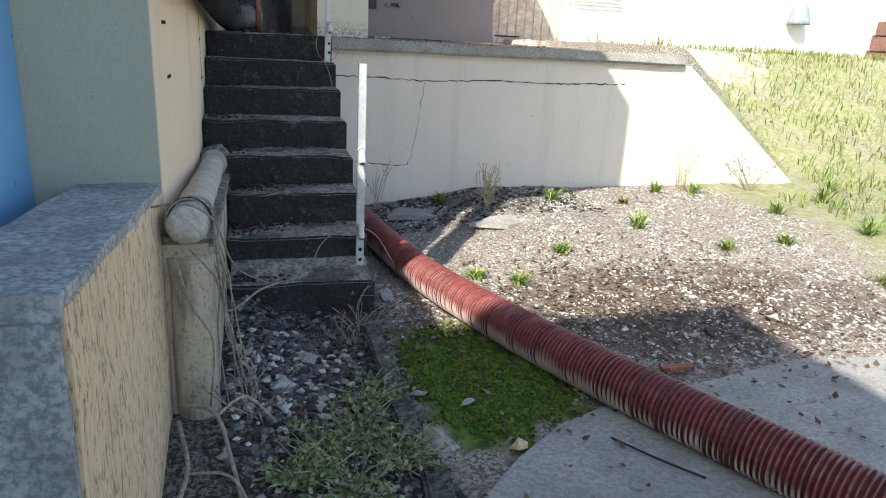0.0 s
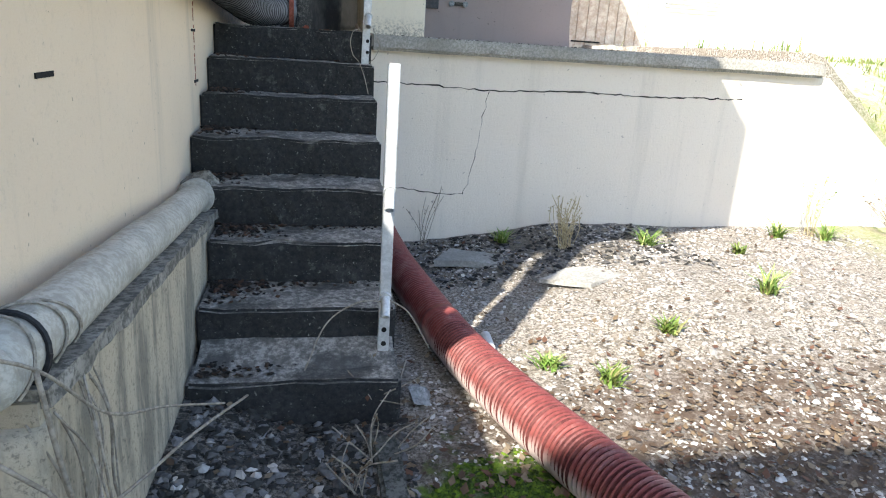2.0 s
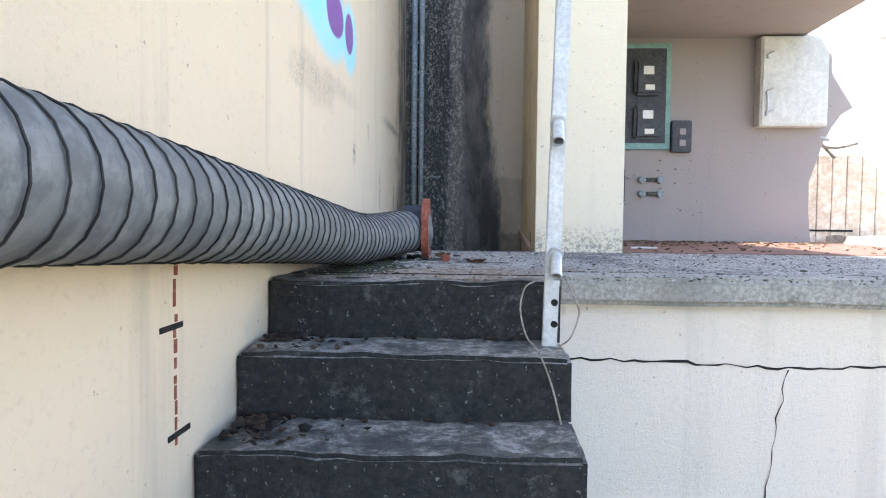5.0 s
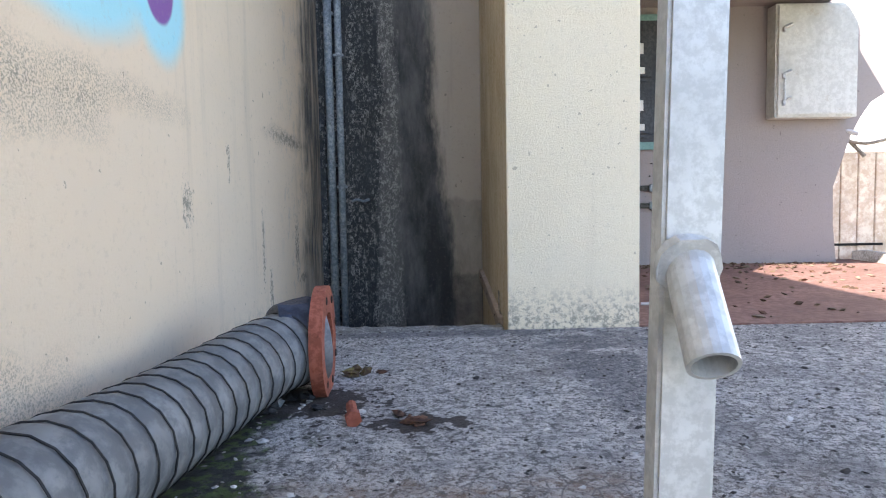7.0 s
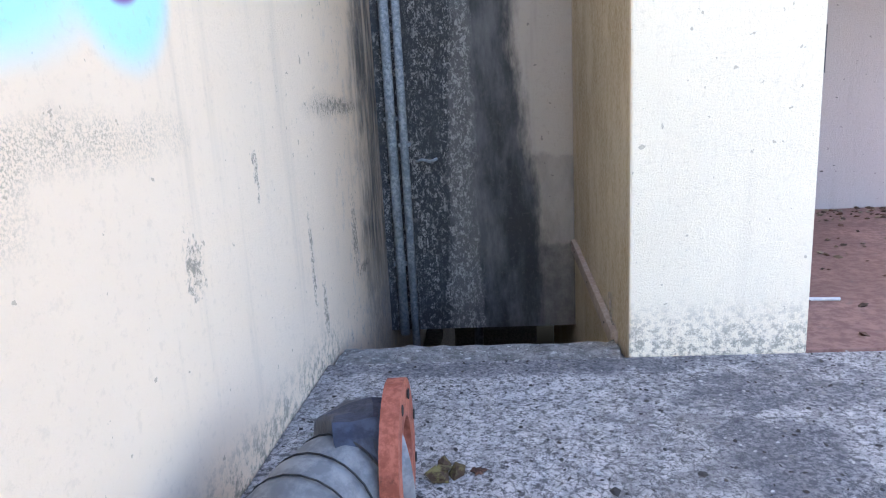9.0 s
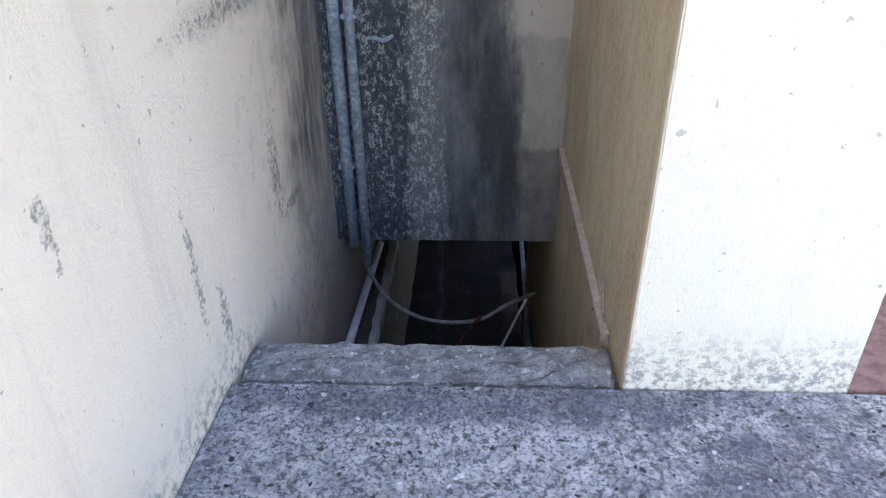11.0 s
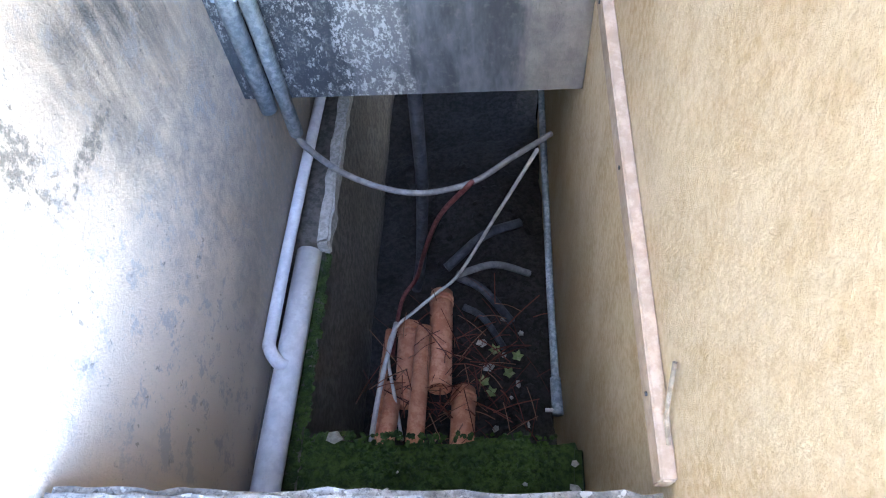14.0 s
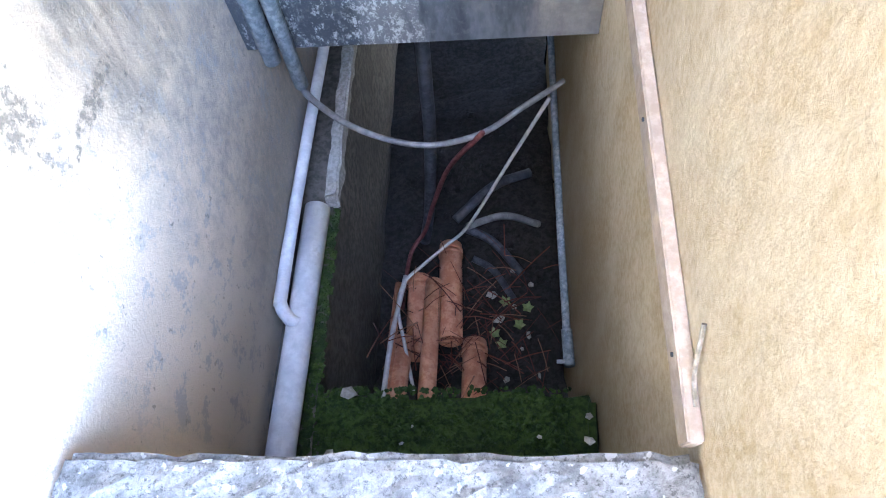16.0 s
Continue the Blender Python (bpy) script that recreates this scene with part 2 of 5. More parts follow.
GREEN = plaster("grey_green_render", (0.44, 0.44, 0.34), (0.38, 0.39, 0.30), (0.33, 0.33, 0.27))
BLUE = plaster("blue_paint", (0.20, 0.42, 0.68), (0.17, 0.37, 0.62), (0.3, 0.45, 0.6))
ROUGHCAST = plaster("roughcast_render", (0.72, 0.55, 0.36), (0.66, 0.50, 0.32), (0.42, 0.33, 0.22), crust)
WINGCAST = plaster("wing_render", (0.50, 0.43, 0.32), (0.40, 0.35, 0.27), (0.17, 0.155, 0.125), damp_runs)
WHITE = plaster("white_facade", (0.84, 0.82, 0.78), (0.8, 0.78, 0.74), (0.7, 0.68, 0.64))
ROOM = plaster("room_render", (0.31, 0.275, 0.265), (0.28, 0.25, 0.245), (0.22, 0.20, 0.20))
CONCRETE = speckled("grey_concrete", (0.24, 0.24, 0.22), (0.36, 0.355, 0.33), 55, 3, stain=(0.1, 0.1, 0.09))
COPING = speckled("coping_concrete", (0.26, 0.25, 0.22), (0.42, 0.40, 0.36), 60, 4, stain=(0.13, 0.12, 0.1))
BLOCKTOP = speckled("grey_cement", (0.20, 0.212, 0.21), (0.42, 0.425, 0.415), 55, 6, stain=(0.12, 0.13, 0.14))


def sill_paint():
    """Old concrete: dark pits, grey paste, pale aggregate and lichen spots."""
    m = Nodes("speckled_sill", 0.92)
    fine, mid = m.noise(110, 8, 0.8), m.noise(22, 7, 0.8)
    c = m.mix(m.ramp(mid, 0.35, 0.65), (0.13, 0.125, 0.115), (0.33, 0.32, 0.295))
    c = m.mix(m.ramp(fine, 0.48, 0.40, 0.0, 0.8), c, (0.06, 0.058, 0.054))
    c = m.mix(m.ramp(m.noise(42, 3, 0.55), 0.62, 0.65, 0, 0.85), c, (0.50, 0.49, 0.45))
    c = m.mix(m.ramp(m.noise(6, 5, 0.7), 0.55, 0.7, 0, 0.6), c, (0.09, 0.088, 0.082))
    return m.done(c, m.calc("ADD", m.calc("MULTIPLY", fine, 0.4), m.calc("MULTIPLY", mid, 0.6)), 0.8, 0.014)


SILL = sill_paint()
PIPECEM = speckled("fibre_cement", (0.36, 0.34, 0.29), (0.50, 0.48, 0.42), 50, 6, stain=(0.2, 0.19, 0.16))
BEDCEM = speckled("stained_mortar", (0.10, 0.095, 0.08), (0.32, 0.30, 0.26), 40, 7, stain=(0.05, 0.05, 0.042))
ROCK = speckled("stone", (0.22, 0.21, 0.19), (0.42, 0.40, 0.37), 30, 8)


def step_paint(name, tread):
    m = Nodes(name, 0.85)
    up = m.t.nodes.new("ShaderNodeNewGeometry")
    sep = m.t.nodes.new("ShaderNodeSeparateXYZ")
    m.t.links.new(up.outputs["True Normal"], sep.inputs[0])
    # upright faces get a near-black colour, upward faces the tread colour
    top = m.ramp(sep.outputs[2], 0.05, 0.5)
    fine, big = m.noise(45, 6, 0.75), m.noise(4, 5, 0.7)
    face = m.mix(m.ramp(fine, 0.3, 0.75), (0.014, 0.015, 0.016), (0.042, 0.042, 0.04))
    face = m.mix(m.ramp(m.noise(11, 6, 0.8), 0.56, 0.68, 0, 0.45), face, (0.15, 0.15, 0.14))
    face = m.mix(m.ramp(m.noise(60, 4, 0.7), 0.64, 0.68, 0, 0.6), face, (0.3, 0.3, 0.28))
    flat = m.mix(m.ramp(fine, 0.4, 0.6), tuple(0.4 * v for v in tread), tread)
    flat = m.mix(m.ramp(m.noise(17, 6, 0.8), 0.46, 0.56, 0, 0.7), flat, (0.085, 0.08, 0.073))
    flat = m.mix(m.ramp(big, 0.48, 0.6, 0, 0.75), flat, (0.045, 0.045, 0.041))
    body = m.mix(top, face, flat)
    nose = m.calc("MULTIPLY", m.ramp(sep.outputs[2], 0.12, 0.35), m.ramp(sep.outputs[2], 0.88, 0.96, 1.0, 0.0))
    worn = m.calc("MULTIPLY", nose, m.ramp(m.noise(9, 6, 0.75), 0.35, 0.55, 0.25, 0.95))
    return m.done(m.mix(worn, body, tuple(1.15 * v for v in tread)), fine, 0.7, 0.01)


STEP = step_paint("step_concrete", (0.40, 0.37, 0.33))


def landing_paint():
    m = Nodes("landing_concrete", 0.9)
    fine, mid, big = m.noise(95, 8, 0.8), m.noise(20, 7, 0.8), m.noise(2.6, 7, 0.75)
    c = m.mix(m.ramp(mid, 0.36, 0.62), (0.30, 0.285, 0.27), (0.62, 0.585, 0.545))
    c = m.mix(m.ramp(fine, 0.49, 0.42, 0.0, 0.9), c, (0.085, 0.08, 0.077))
    c = m.mix(m.ramp(m.noise(46, 6, 0.8), 0.53, 0.57, 0, 0.85), c, (0.085, 0.078, 0.074))
    c = m.mix(m.ramp(big, 0.5, 0.62, 0, 0.5), c, (0.17, 0.16, 0.155))
    c = m.mix(m.ramp(m.noise(24, 3, 0.6), 0.68, 0.71, 0, 0.8), c, (0.05, 0.042, 0.038))
    c = m.mix(m.calc("MULTIPLY", m.near((0.5, 2.3, 1.44), (0.9, 0.4, 0.3), 0.5, 0.3), m.ramp(m.noise(14, 5), 0.4, 0.7, 0.35, 0.9)), c, (0.24, 0.145, 0.085))
    vor = m.t.nodes.new("ShaderNodeTexVoronoi")
    vor.feature = "DISTANCE_TO_EDGE"
    vor.inputs["Scale"].default_value = 26
    m.t.links.new(m.obj, vor.inputs["Vector"])
    craze = m.calc("MULTIPLY", m.ramp(vor.outputs[0], 0.0, 0.07, 1.0, 0.0), m.ramp(m.noise(5, 4), 0.4, 0.6, 0.0, 0.65))
    c = m.mix(craze, c, (0.10, 0.095, 0.09))
    damp = m.near((0.03, 2.85, 1.44), (0.19, 0.7, 0.3), 0.2, 0.5)
    c = m.mix(m.calc("MULTIPLY", damp, 0.94), c, m.mix(m.ramp(m.noise(30, 4), 0.45, 0.6), (0.018, 0.018, 0.015), (0.055, 0.085, 0.018)))
    for centre, radii in (((0.52, 3.09, 1.44), (0.1, 0.07, 0.3)), ((0.22, 3.28, 1.44), (0.16, 0.13, 0.3))):
        c = m.mix(m.calc("MULTIPLY", m.near(centre, radii, 0.1, 0.9, 17), 0.92), c, (0.035, 0.026, 0.022))
    for centre, radii in (((1.12, 3.55, 1.44), (0.13, 0.42, 0.3)), ((1.22, 3.98, 1.44), (0.3, 0.14, 0.3)), ((0.5, 4.2, 1.44), (0.75, 0.07, 0.3))):
        c = m.mix(m.calc("MULTIPLY", m.near(centre, radii, 0.4, 0.6, 9), m.ramp(fine, 0.35, 0.6, 0.9, 0.45)), c, (0.09, 0.09, 0.1))
    return m.done(c, m.calc("ADD", m.calc("MULTIPLY", fine, 0.4), m.calc("MULTIPLY", mid, 0.6)), 0.95, 0.02)


LANDING = landing_paint()


def soil_paint():
    m = Nodes("ground_soil", 0.95)
    fine, mid, big = m.noise(60, 5, 0.8), m.noise(14, 5, 0.7), m.noise(1.3, 5, 0.6)
    c = m.mix(m.ramp(fine, 0.42, 0.58), (0.10, 0.085, 0.065), (0.42, 0.38, 0.33))
    c = m.mix(m.ramp(mid, 0.45, 0.65, 0, 0.7), c, (0.20, 0.17, 0.13))
    brown = m.near((2.3, -0.35, 0), (1.5, 0.55, 0.4), 0.4, 0.4, 2)
    c = m.mix(m.calc("MULTIPLY", brown, m.ramp(mid, 0.3, 0.6, 0.35, 0.9)), c, (0.075, 0.05, 0.035))
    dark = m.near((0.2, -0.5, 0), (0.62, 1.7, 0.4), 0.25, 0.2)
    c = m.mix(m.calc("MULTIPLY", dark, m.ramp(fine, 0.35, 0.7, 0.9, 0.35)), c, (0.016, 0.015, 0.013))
    c = m.mix(m.calc("MULTIPLY", m.near((1.6, 2.0, 0.1), (1.0, 0.5, 0.4), 0.4, 0.4), 0.6), c, (0.07, 0.065, 0.055))
    moss = m.near((1.12, -0.83, 0.0), (0.44, 0.56, 0.4), 0.22, 0.35, 5)
    green = m.mix(m.ramp(mid, 0.35, 0.65), (0.03, 0.055, 0.01), (0.12, 0.20, 0.015))
    c = m.mix(moss, c, green)
    grass = m.calc("MULTIPLY", m.ramp(m.axis("X"), 4.0, 5.2), m.ramp(big, 0.3, 0.6, 0.4, 0.9))
    c = m.mix(grass, c, m.mix(m.ramp(mid, 0.35, 0.65), (0.33, 0.30, 0.18), (0.17, 0.22, 0.06)))
    # pale patch puts the blown-out sunlight on this ground into its colour
    glare = m.calc("MULTIPLY", m.near((5.7, 6.8, 1.3), (2.0, 1.9, 1.2), 0.4, 0.3), 0.85)
    c = m.mix(glare, c, m.mix(m.ramp(fine, 0.4, 0.6), (0.50, 0.46, 0.40), (0.66, 0.62, 0.56)))
    return m.done(c, m.calc("ADD", m.calc("MULTIPLY", fine, 0.5), m.calc("MULTIPLY", mid, 0.5)), 0.8, 0.02)


SOIL = soil_paint()


def varied(name, colours, rough=0.9, grain=50):
    """Pieces of one mesh, each with its own tone."""
    m = Nodes(name, rough)
    g = m.t.nodes.new("ShaderNodeNewGeometry")
    r = m.t.nodes.new("ShaderNodeValToRGB")
    r.color_ramp.interpolation = "CONSTANT"
    m.t.links.new(g.outputs["Random Per Island"], r.inputs[0])
    while len(r.color_ramp.elements) < len(colours):
        r.color_ramp.elements.new(1.0)
    for i, c in enumerate(colours):
        r.color_ramp.elements[i].position = i / len(colours)
        r.color_ramp.elements[i].color = (*c, 1)
    f = m.noise(grain, 4)
    dark = m.mix(m.ramp(f, 0.3, 0.7, 0.0, 0.45), r.outputs[0], tuple(0.5 * v for v in colours[0]))
    return m.done(dark, f, 0.3, 0.004)


GRAVEL = varied("gravel", ((0.46, 0.44, 0.41), (0.25, 0.235, 0.21), (0.64, 0.62, 0.58), (0.12, 0.11, 0.095), (0.36, 0.33, 0.29), (0.52, 0.48, 0.43)))
DARKCHIP = varied("dark_gravel", ((0.035, 0.033, 0.03), (0.22, 0.212, 0.205), (0.025, 0.024, 0.02), (0.09, 0.085, 0.08), (0.05, 0.048, 0.042), (0.14, 0.135, 0.13)))
CRUMB = varied("landing_crumbs", ((0.05, 0.045, 0.04), (0.5, 0.47, 0.43), (0.09, 0.08, 0.07), (0.58, 0.55, 0.51), (0.06, 0.05, 0.042), (0.3, 0.28, 0.25)))
LITTER = varied("dry_leaves", ((0.11, 0.07, 0.04), (0.16, 0.115, 0.07), (0.07, 0.045, 0.028), (0.24, 0.19, 0.13), (0.12, 0.06, 0.038)))
HUMUS = varied("black_humus", ((0.02, 0.016, 0.013), (0.035, 0.026, 0.02), (0.09, 0.05, 0.032), (0.015, 0.013, 0.011), (0.05, 0.035, 0.025)))
ROOT = varied("root_fibre", ((0.16, 0.055, 0.035), (0.10, 0.035, 0.025), (0.24, 0.13, 0.08), (0.07, 0.03, 0.022)))
GRASS = varied("grass", ((0.10, 0.17, 0.03), (0.16, 0.23, 0.05), (0.30, 0.28, 0.12), (0.13, 0.20, 0.035), (0.38, 0.33, 0.18), (0.20, 0.26, 0.06)), 0.7)
LEAF = varied("weed_leaf", ((0.16, 0.27, 0.05), (0.24, 0.34, 0.08), (0.11, 0.19, 0.04), (0.36, 0.38, 0.14)), 0.65)
CREEPER = varied("creeper_leaf", ((0.13, 0.19, 0.06), (0.22, 0.28, 0.11), (0.09, 0.125, 0.045), (0.31, 0.33, 0.16)), 0.75)
MOSS = varied("moss", ((0.055, 0.095, 0.012), (0.12, 0.19, 0.015), (0.085, 0.14, 0.012), (0.03, 0.05, 0.01)), 0.95)
PITMOSS = speckled("dark_moss", (0.016, 0.034, 0.007), (0.05, 0.085, 0.016), 40, 5, 0.95, 0.8, 0.02)
STRAW = speckled("dry_stem", (0.42, 0.34, 0.2), (0.62, 0.54, 0.35), 60, 8)
TWIG = speckled("grey_twig", (0.22, 0.19, 0.15), (0.38, 0.34, 0.28), 60, 8)
GALV = speckled("galvanised_steel", (0.50, 0.51, 0.51), (0.64, 0.65, 0.65), 70, 9, 0.5, 0.1, 0.002, 0.35)
RUBBER = speckled("grey_duct_fabric", (0.12, 0.125, 0.13), (0.21, 0.215, 0.215), 20, 7, 0.55, 0.15)
WIRE = speckled("black_wire", (0.012, 0.012, 0.013), (0.03, 0.03, 0.03), 40, 5, 0.6)
CLOD = speckled("rotten_brown", (0.05, 0.026, 0.018), (0.15, 0.075, 0.045), 30, 9, 0.9, 0.6)
MOSSCLOD = speckled("mossy_brown", (0.06, 0.035, 0.02), (0.2, 0.17, 0.06), 30, 9, 0.9, 0.6)
FLANGE = speckled("rusty_red_iron", (0.22, 0.06, 0.035), (0.34, 0.11, 0.07), 45, 9, 0.75, 0.5, stain=(0.1, 0.035, 0.02))
PVC = speckled("grey_white_plastic", (0.50, 0.50, 0.51), (0.60, 0.60, 0.60), 30, 9, 0.45, 0.05, stain=(0.4, 0.39, 0.36))
CONDUIT = speckled("weathered_conduit", (0.17, 0.21, 0.235), (0.36, 0.40, 0.42), 55, 8, 0.75, stain=(0.09, 0.105, 0.11))
ORANGE = speckled("terracotta_plastic", (0.44, 0.17, 0.09), (0.60, 0.29, 0.17), 25, 7, 0.6, 0.1, stain=(0.2, 0.09, 0.05))
TAPE = speckled("dark_blue_tape", (0.018, 0.022, 0.036), (0.045, 0.052, 0.075), 25, 8, 0.45, 0.5)
CABLE = speckled("grey_cable", (0.14, 0.14, 0.135), (0.22, 0.215, 0.205), 30, 9, 0.6)
DARKCABLE = speckled("dark_cable", (0.03, 0.033, 0.04), (0.07, 0.075, 0.085), 30, 9, 0.6)
WHITECABLE = speckled("white_cable", (0.42, 0.40, 0.38), (0.54, 0.52, 0.49), 30, 9, 0.55)
BATTEN = speckled("painted_batten", (0.36, 0.29, 0.23), (0.46, 0.38, 0.31), 40, 7, 0.8)
TIMBER = speckled("weathered_boards", (0.62, 0.47, 0.34), (0.80, 0.70, 0.56), 18, 5, 0.85, stain=(0.82, 0.79, 0.74))
REDFLOOR = speckled("red_tile_floor", (0.17, 0.09, 0.07), (0.26, 0.15, 0.12), 25, 3, 0.85, stain=(0.14, 0.1, 0.085))
TEAL = speckled("teal_paint", (0.17, 0.32, 0.30), (0.24, 0.40, 0.38), 40, 6, 0.6)
DARKBOX = speckled("black_bakelite", (0.035, 0.04, 0.05), (0.07, 0.075, 0.085), 40, 6, 0.5)
PALEBOX = speckled("pale_grey_paint", (0.56, 0.56, 0.52), (0.66, 0.66, 0.62), 30, 4, 0.65, stain=(0.42, 0.38, 0.32))
PAPER = speckled("white_label", (0.72, 0.72, 0.7), (0.8, 0.8, 0.78), 50, 9, 0.7, 0.02)
BLACK = speckled("dark_gap", (0.012, 0.012, 0.012), (0.025, 0.024, 0.022), 40, 6, 0.95)
PITWALL = speckled("damp_concrete", (0.06, 0.055, 0.046), (0.13, 0.115, 0.095), 30, 4, 0.85, stain=(0.03, 0.035, 0.022))
# near-black stands for the deep shade inside the pit, put into the colour
PITSHADE = speckled("pit_shade", (0.012, 0.011, 0.009), (0.035, 0.03, 0.025), 40, 6, 0.8, 0.8, 0.02)
DARKCONC = speckled("dark_mossy_concrete", (0.04, 0.042, 0.035), (0.14, 0.14, 0.125), 40, 6, 0.95, 0.8, 0.01, stain=(0.04, 0.055, 0.02))


def hose_paint():
    m = Nodes("red_hose_plastic", 0.5)
    fine = m.noise(30, 5)
    red = m.mix(m.ramp(fine, 0.3, 0.7), (0.15, 0.034, 0.031), (0.225, 0.06, 0.052))
    red = m.mix(m.ramp(m.noise(6, 6, 0.75), 0.5, 0.68, 0, 0.6), red, (0.30, 0.16, 0.14))
    w = m.ramp(m.noise(5, 3), 0.2, 0.8, -0.02, 0.02)
    z = m.t.nodes.new("ShaderNodeMath")
    z.operation = "ADD"
    m.t.links.new(m.axis("Z"), z.inputs[0])
    m.t.links.new(w, z.inputs[1])
    return m.done(m.mix(m.ramp(z.outputs[0], 0.065, 0.14, 0.85, 0.0), red, (0.55, 0.47, 0.43)), fine, 0.1, 0.003)


HOSE = hose_paint()
GROOVE = speckled("hose_groove", (0.085, 0.022, 0.02), (0.15, 0.05, 0.044), 40, 6, 0.7, 0.1)


# ---- shaping helpers ----
def link_mesh(name, bm, material, smooth=False):
    me = bpy.data.meshes.new(name)
    bm.to_mesh(me)
    bm.free()
    if smooth:
        for p in me.polygons:
            p.use_smooth = True
    me.materials.append(material)
    return new(name, me)


def part(name, bm, material, parent, label="", smooth=False):
    ob = link_mesh(name, bm, material, smooth)
    ob.parent = parent
    ob.matrix_parent_inverse = parent.matrix_world.inverted()
    if label:
        ob["label"] = label
    return ob


def thing(name, label, category, group="", at=(0, 0, 0), kind=""):
    ob = new(name)
    ob.location = at
    ob.matrix_world = Matrix.Translation(at)
    ob.empty_display_size = 0.05
    return tagged(ob, label, category, group, kind)


def solid(name, bm, material, label, category, group="", kind="", smooth=False):
    return tagged(link_mesh(name, bm, material, smooth), label, category, group, kind)


def block(x0, x1, y0, y1, z0, z1, bevel=0.0, bm=None):
    bm = bm or bmesh.new()
    got = bmesh.ops.create_cube(bm, size=1.0)
    bmesh.ops.transform(bm, matrix=Matrix.Translation(((x0 + x1) / 2, (y0 + y1) / 2, (z0 + z1) / 2)) @ Matrix.Diagonal((x1 - x0, y1 - y0, z1 - z0, 1)), verts=got["verts"])
    if bevel:
        es = list({e for v in got["verts"] for e in v.link_edges})
        bmesh.ops.bevel(bm, geom=es, offset=bevel, segments=2, affect="EDGES")
    return bm


def prism(outline, axis, a, b, bm=None):
    """An outline pushed along an axis: 'z' takes (x, y), 'y' takes (x, z), 'x' takes (y, z)."""
    bm = bm or bmesh.new()

    def at(p, h):
        return {"z": (p[0], p[1], h), "y": (p[0], h, p[1]), "x": (h, p[0], p[1])}[axis]
    lo, hi = [bm.verts.new(at(p, a)) for p in outline], [bm.verts.new(at(p, b)) for p in outline]
    bm.faces.new(lo), bm.faces.new(hi)
    n = len(outline)
    for i in range(n):
        bm.faces.new((lo[i], lo[(i + 1) % n], hi[(i + 1) % n], hi[i]))
    bmesh.ops.recalc_face_normals(bm, faces=bm.faces)
    return bm


def smooth_line(points, per=8):
    """A Catmull-Rom line through the points."""
    ps = [Vector(p) for p in points]
    ps = [2 * ps[0] - ps[1], *ps, 2 * ps[-1] - ps[-2]]
    out = []
    for i in range(1, len(ps) - 2):
        a, b, c, d = ps[i - 1:i + 3]
        for k in range(per):
            t = k / per
            out.append(0.5 * (2 * b + (c - a) * t + (2 * a - 5 * b + 4 * c - d) * t * t + (3 * b - a - 3 * c + d) * t ** 3))
    out.append(ps[-2])
    return out


def tube(line, radius, sides=12, bm=None, caps=True):
    """A round bar along a line; radius is a number or a function of the length along it."""
    bm = bm or bmesh.new()
    line = [Vector(p) for p in line]
    run, prev, side = 0.0, None, None
    for i, p in enumerate(line):
        d = (line[min(i + 1, len(line) - 1)] - line[max(i - 1, 0)]).normalized()
        if side is None:
            side = d.orthogonal().normalized()
        side = (side - d * side.dot(d)).normalized()
        up = d.cross(side)
        run += (p - line[i - 1]).length if i else 0.0
        r = radius(run) if callable(radius) else radius
        ring = [bm.verts.new(p + r * (math.cos(2 * math.pi * k / sides) * side + math.sin(2 * math.pi * k / sides) * up)) for k in range(sides)]
        if prev:
            for k in range(sides):
                bm.faces.new((prev[k], prev[(k + 1) % sides], ring[(k + 1) % sides], ring[k]))
        elif caps:
            bm.faces.new(ring[::-1])
        prev = ring
    if caps:
        bm.faces.new(prev)
    return bm


def pipe_open(a, b, radius, thick=0.003, sides=20, bm=None):
    """A hollow straight tube with a real wall."""
    bm = bm or bmesh.new()
    a, b = Vector(a), Vector(b)
    d = (b - a).normalized()
    s = d.orthogonal().normalized()
    u = d.cross(s)
    rings = []
    for p, r in ((a, radius), (b, radius), (b, radius - thick), (a, radius - thick)):
        rings.append([bm.verts.new(p + r * (math.cos(2 * math.pi * k / sides) * s + math.sin(2 * math.pi * k / sides) * u)) for k in range(sides)])
    for i in range(4):
        p, q = rings[i], rings[(i + 1) % 4]
        for k in range(sides):
            bm.faces.new((p[k], p[(k + 1) % sides], q[(k + 1) % sides], q[k]))
    bmesh.ops.recalc_face_normals(bm, faces=bm.faces)
    return bm


def roughen(bm, size, amount, seed=0.0):
    for v in bm.verts:
        v.co += amount * noise.noise_vector(v.co * size + Vector((seed, seed, seed)))
    return bm


def cut(bm, length):
    """Splits long edges until none is longer than length, so that edges can be worn."""
    for _ in range(7):
        es = [e for e in bm.edges if e.calc_length() > length]
        if not es:
            break
        bmesh.ops.subdivide_edges(bm, edges=es, cuts=1, use_grid_fill=True)
    bmesh.ops.triangulate(bm, faces=[f for f in bm.faces if len(f.verts) > 4])
    return bm


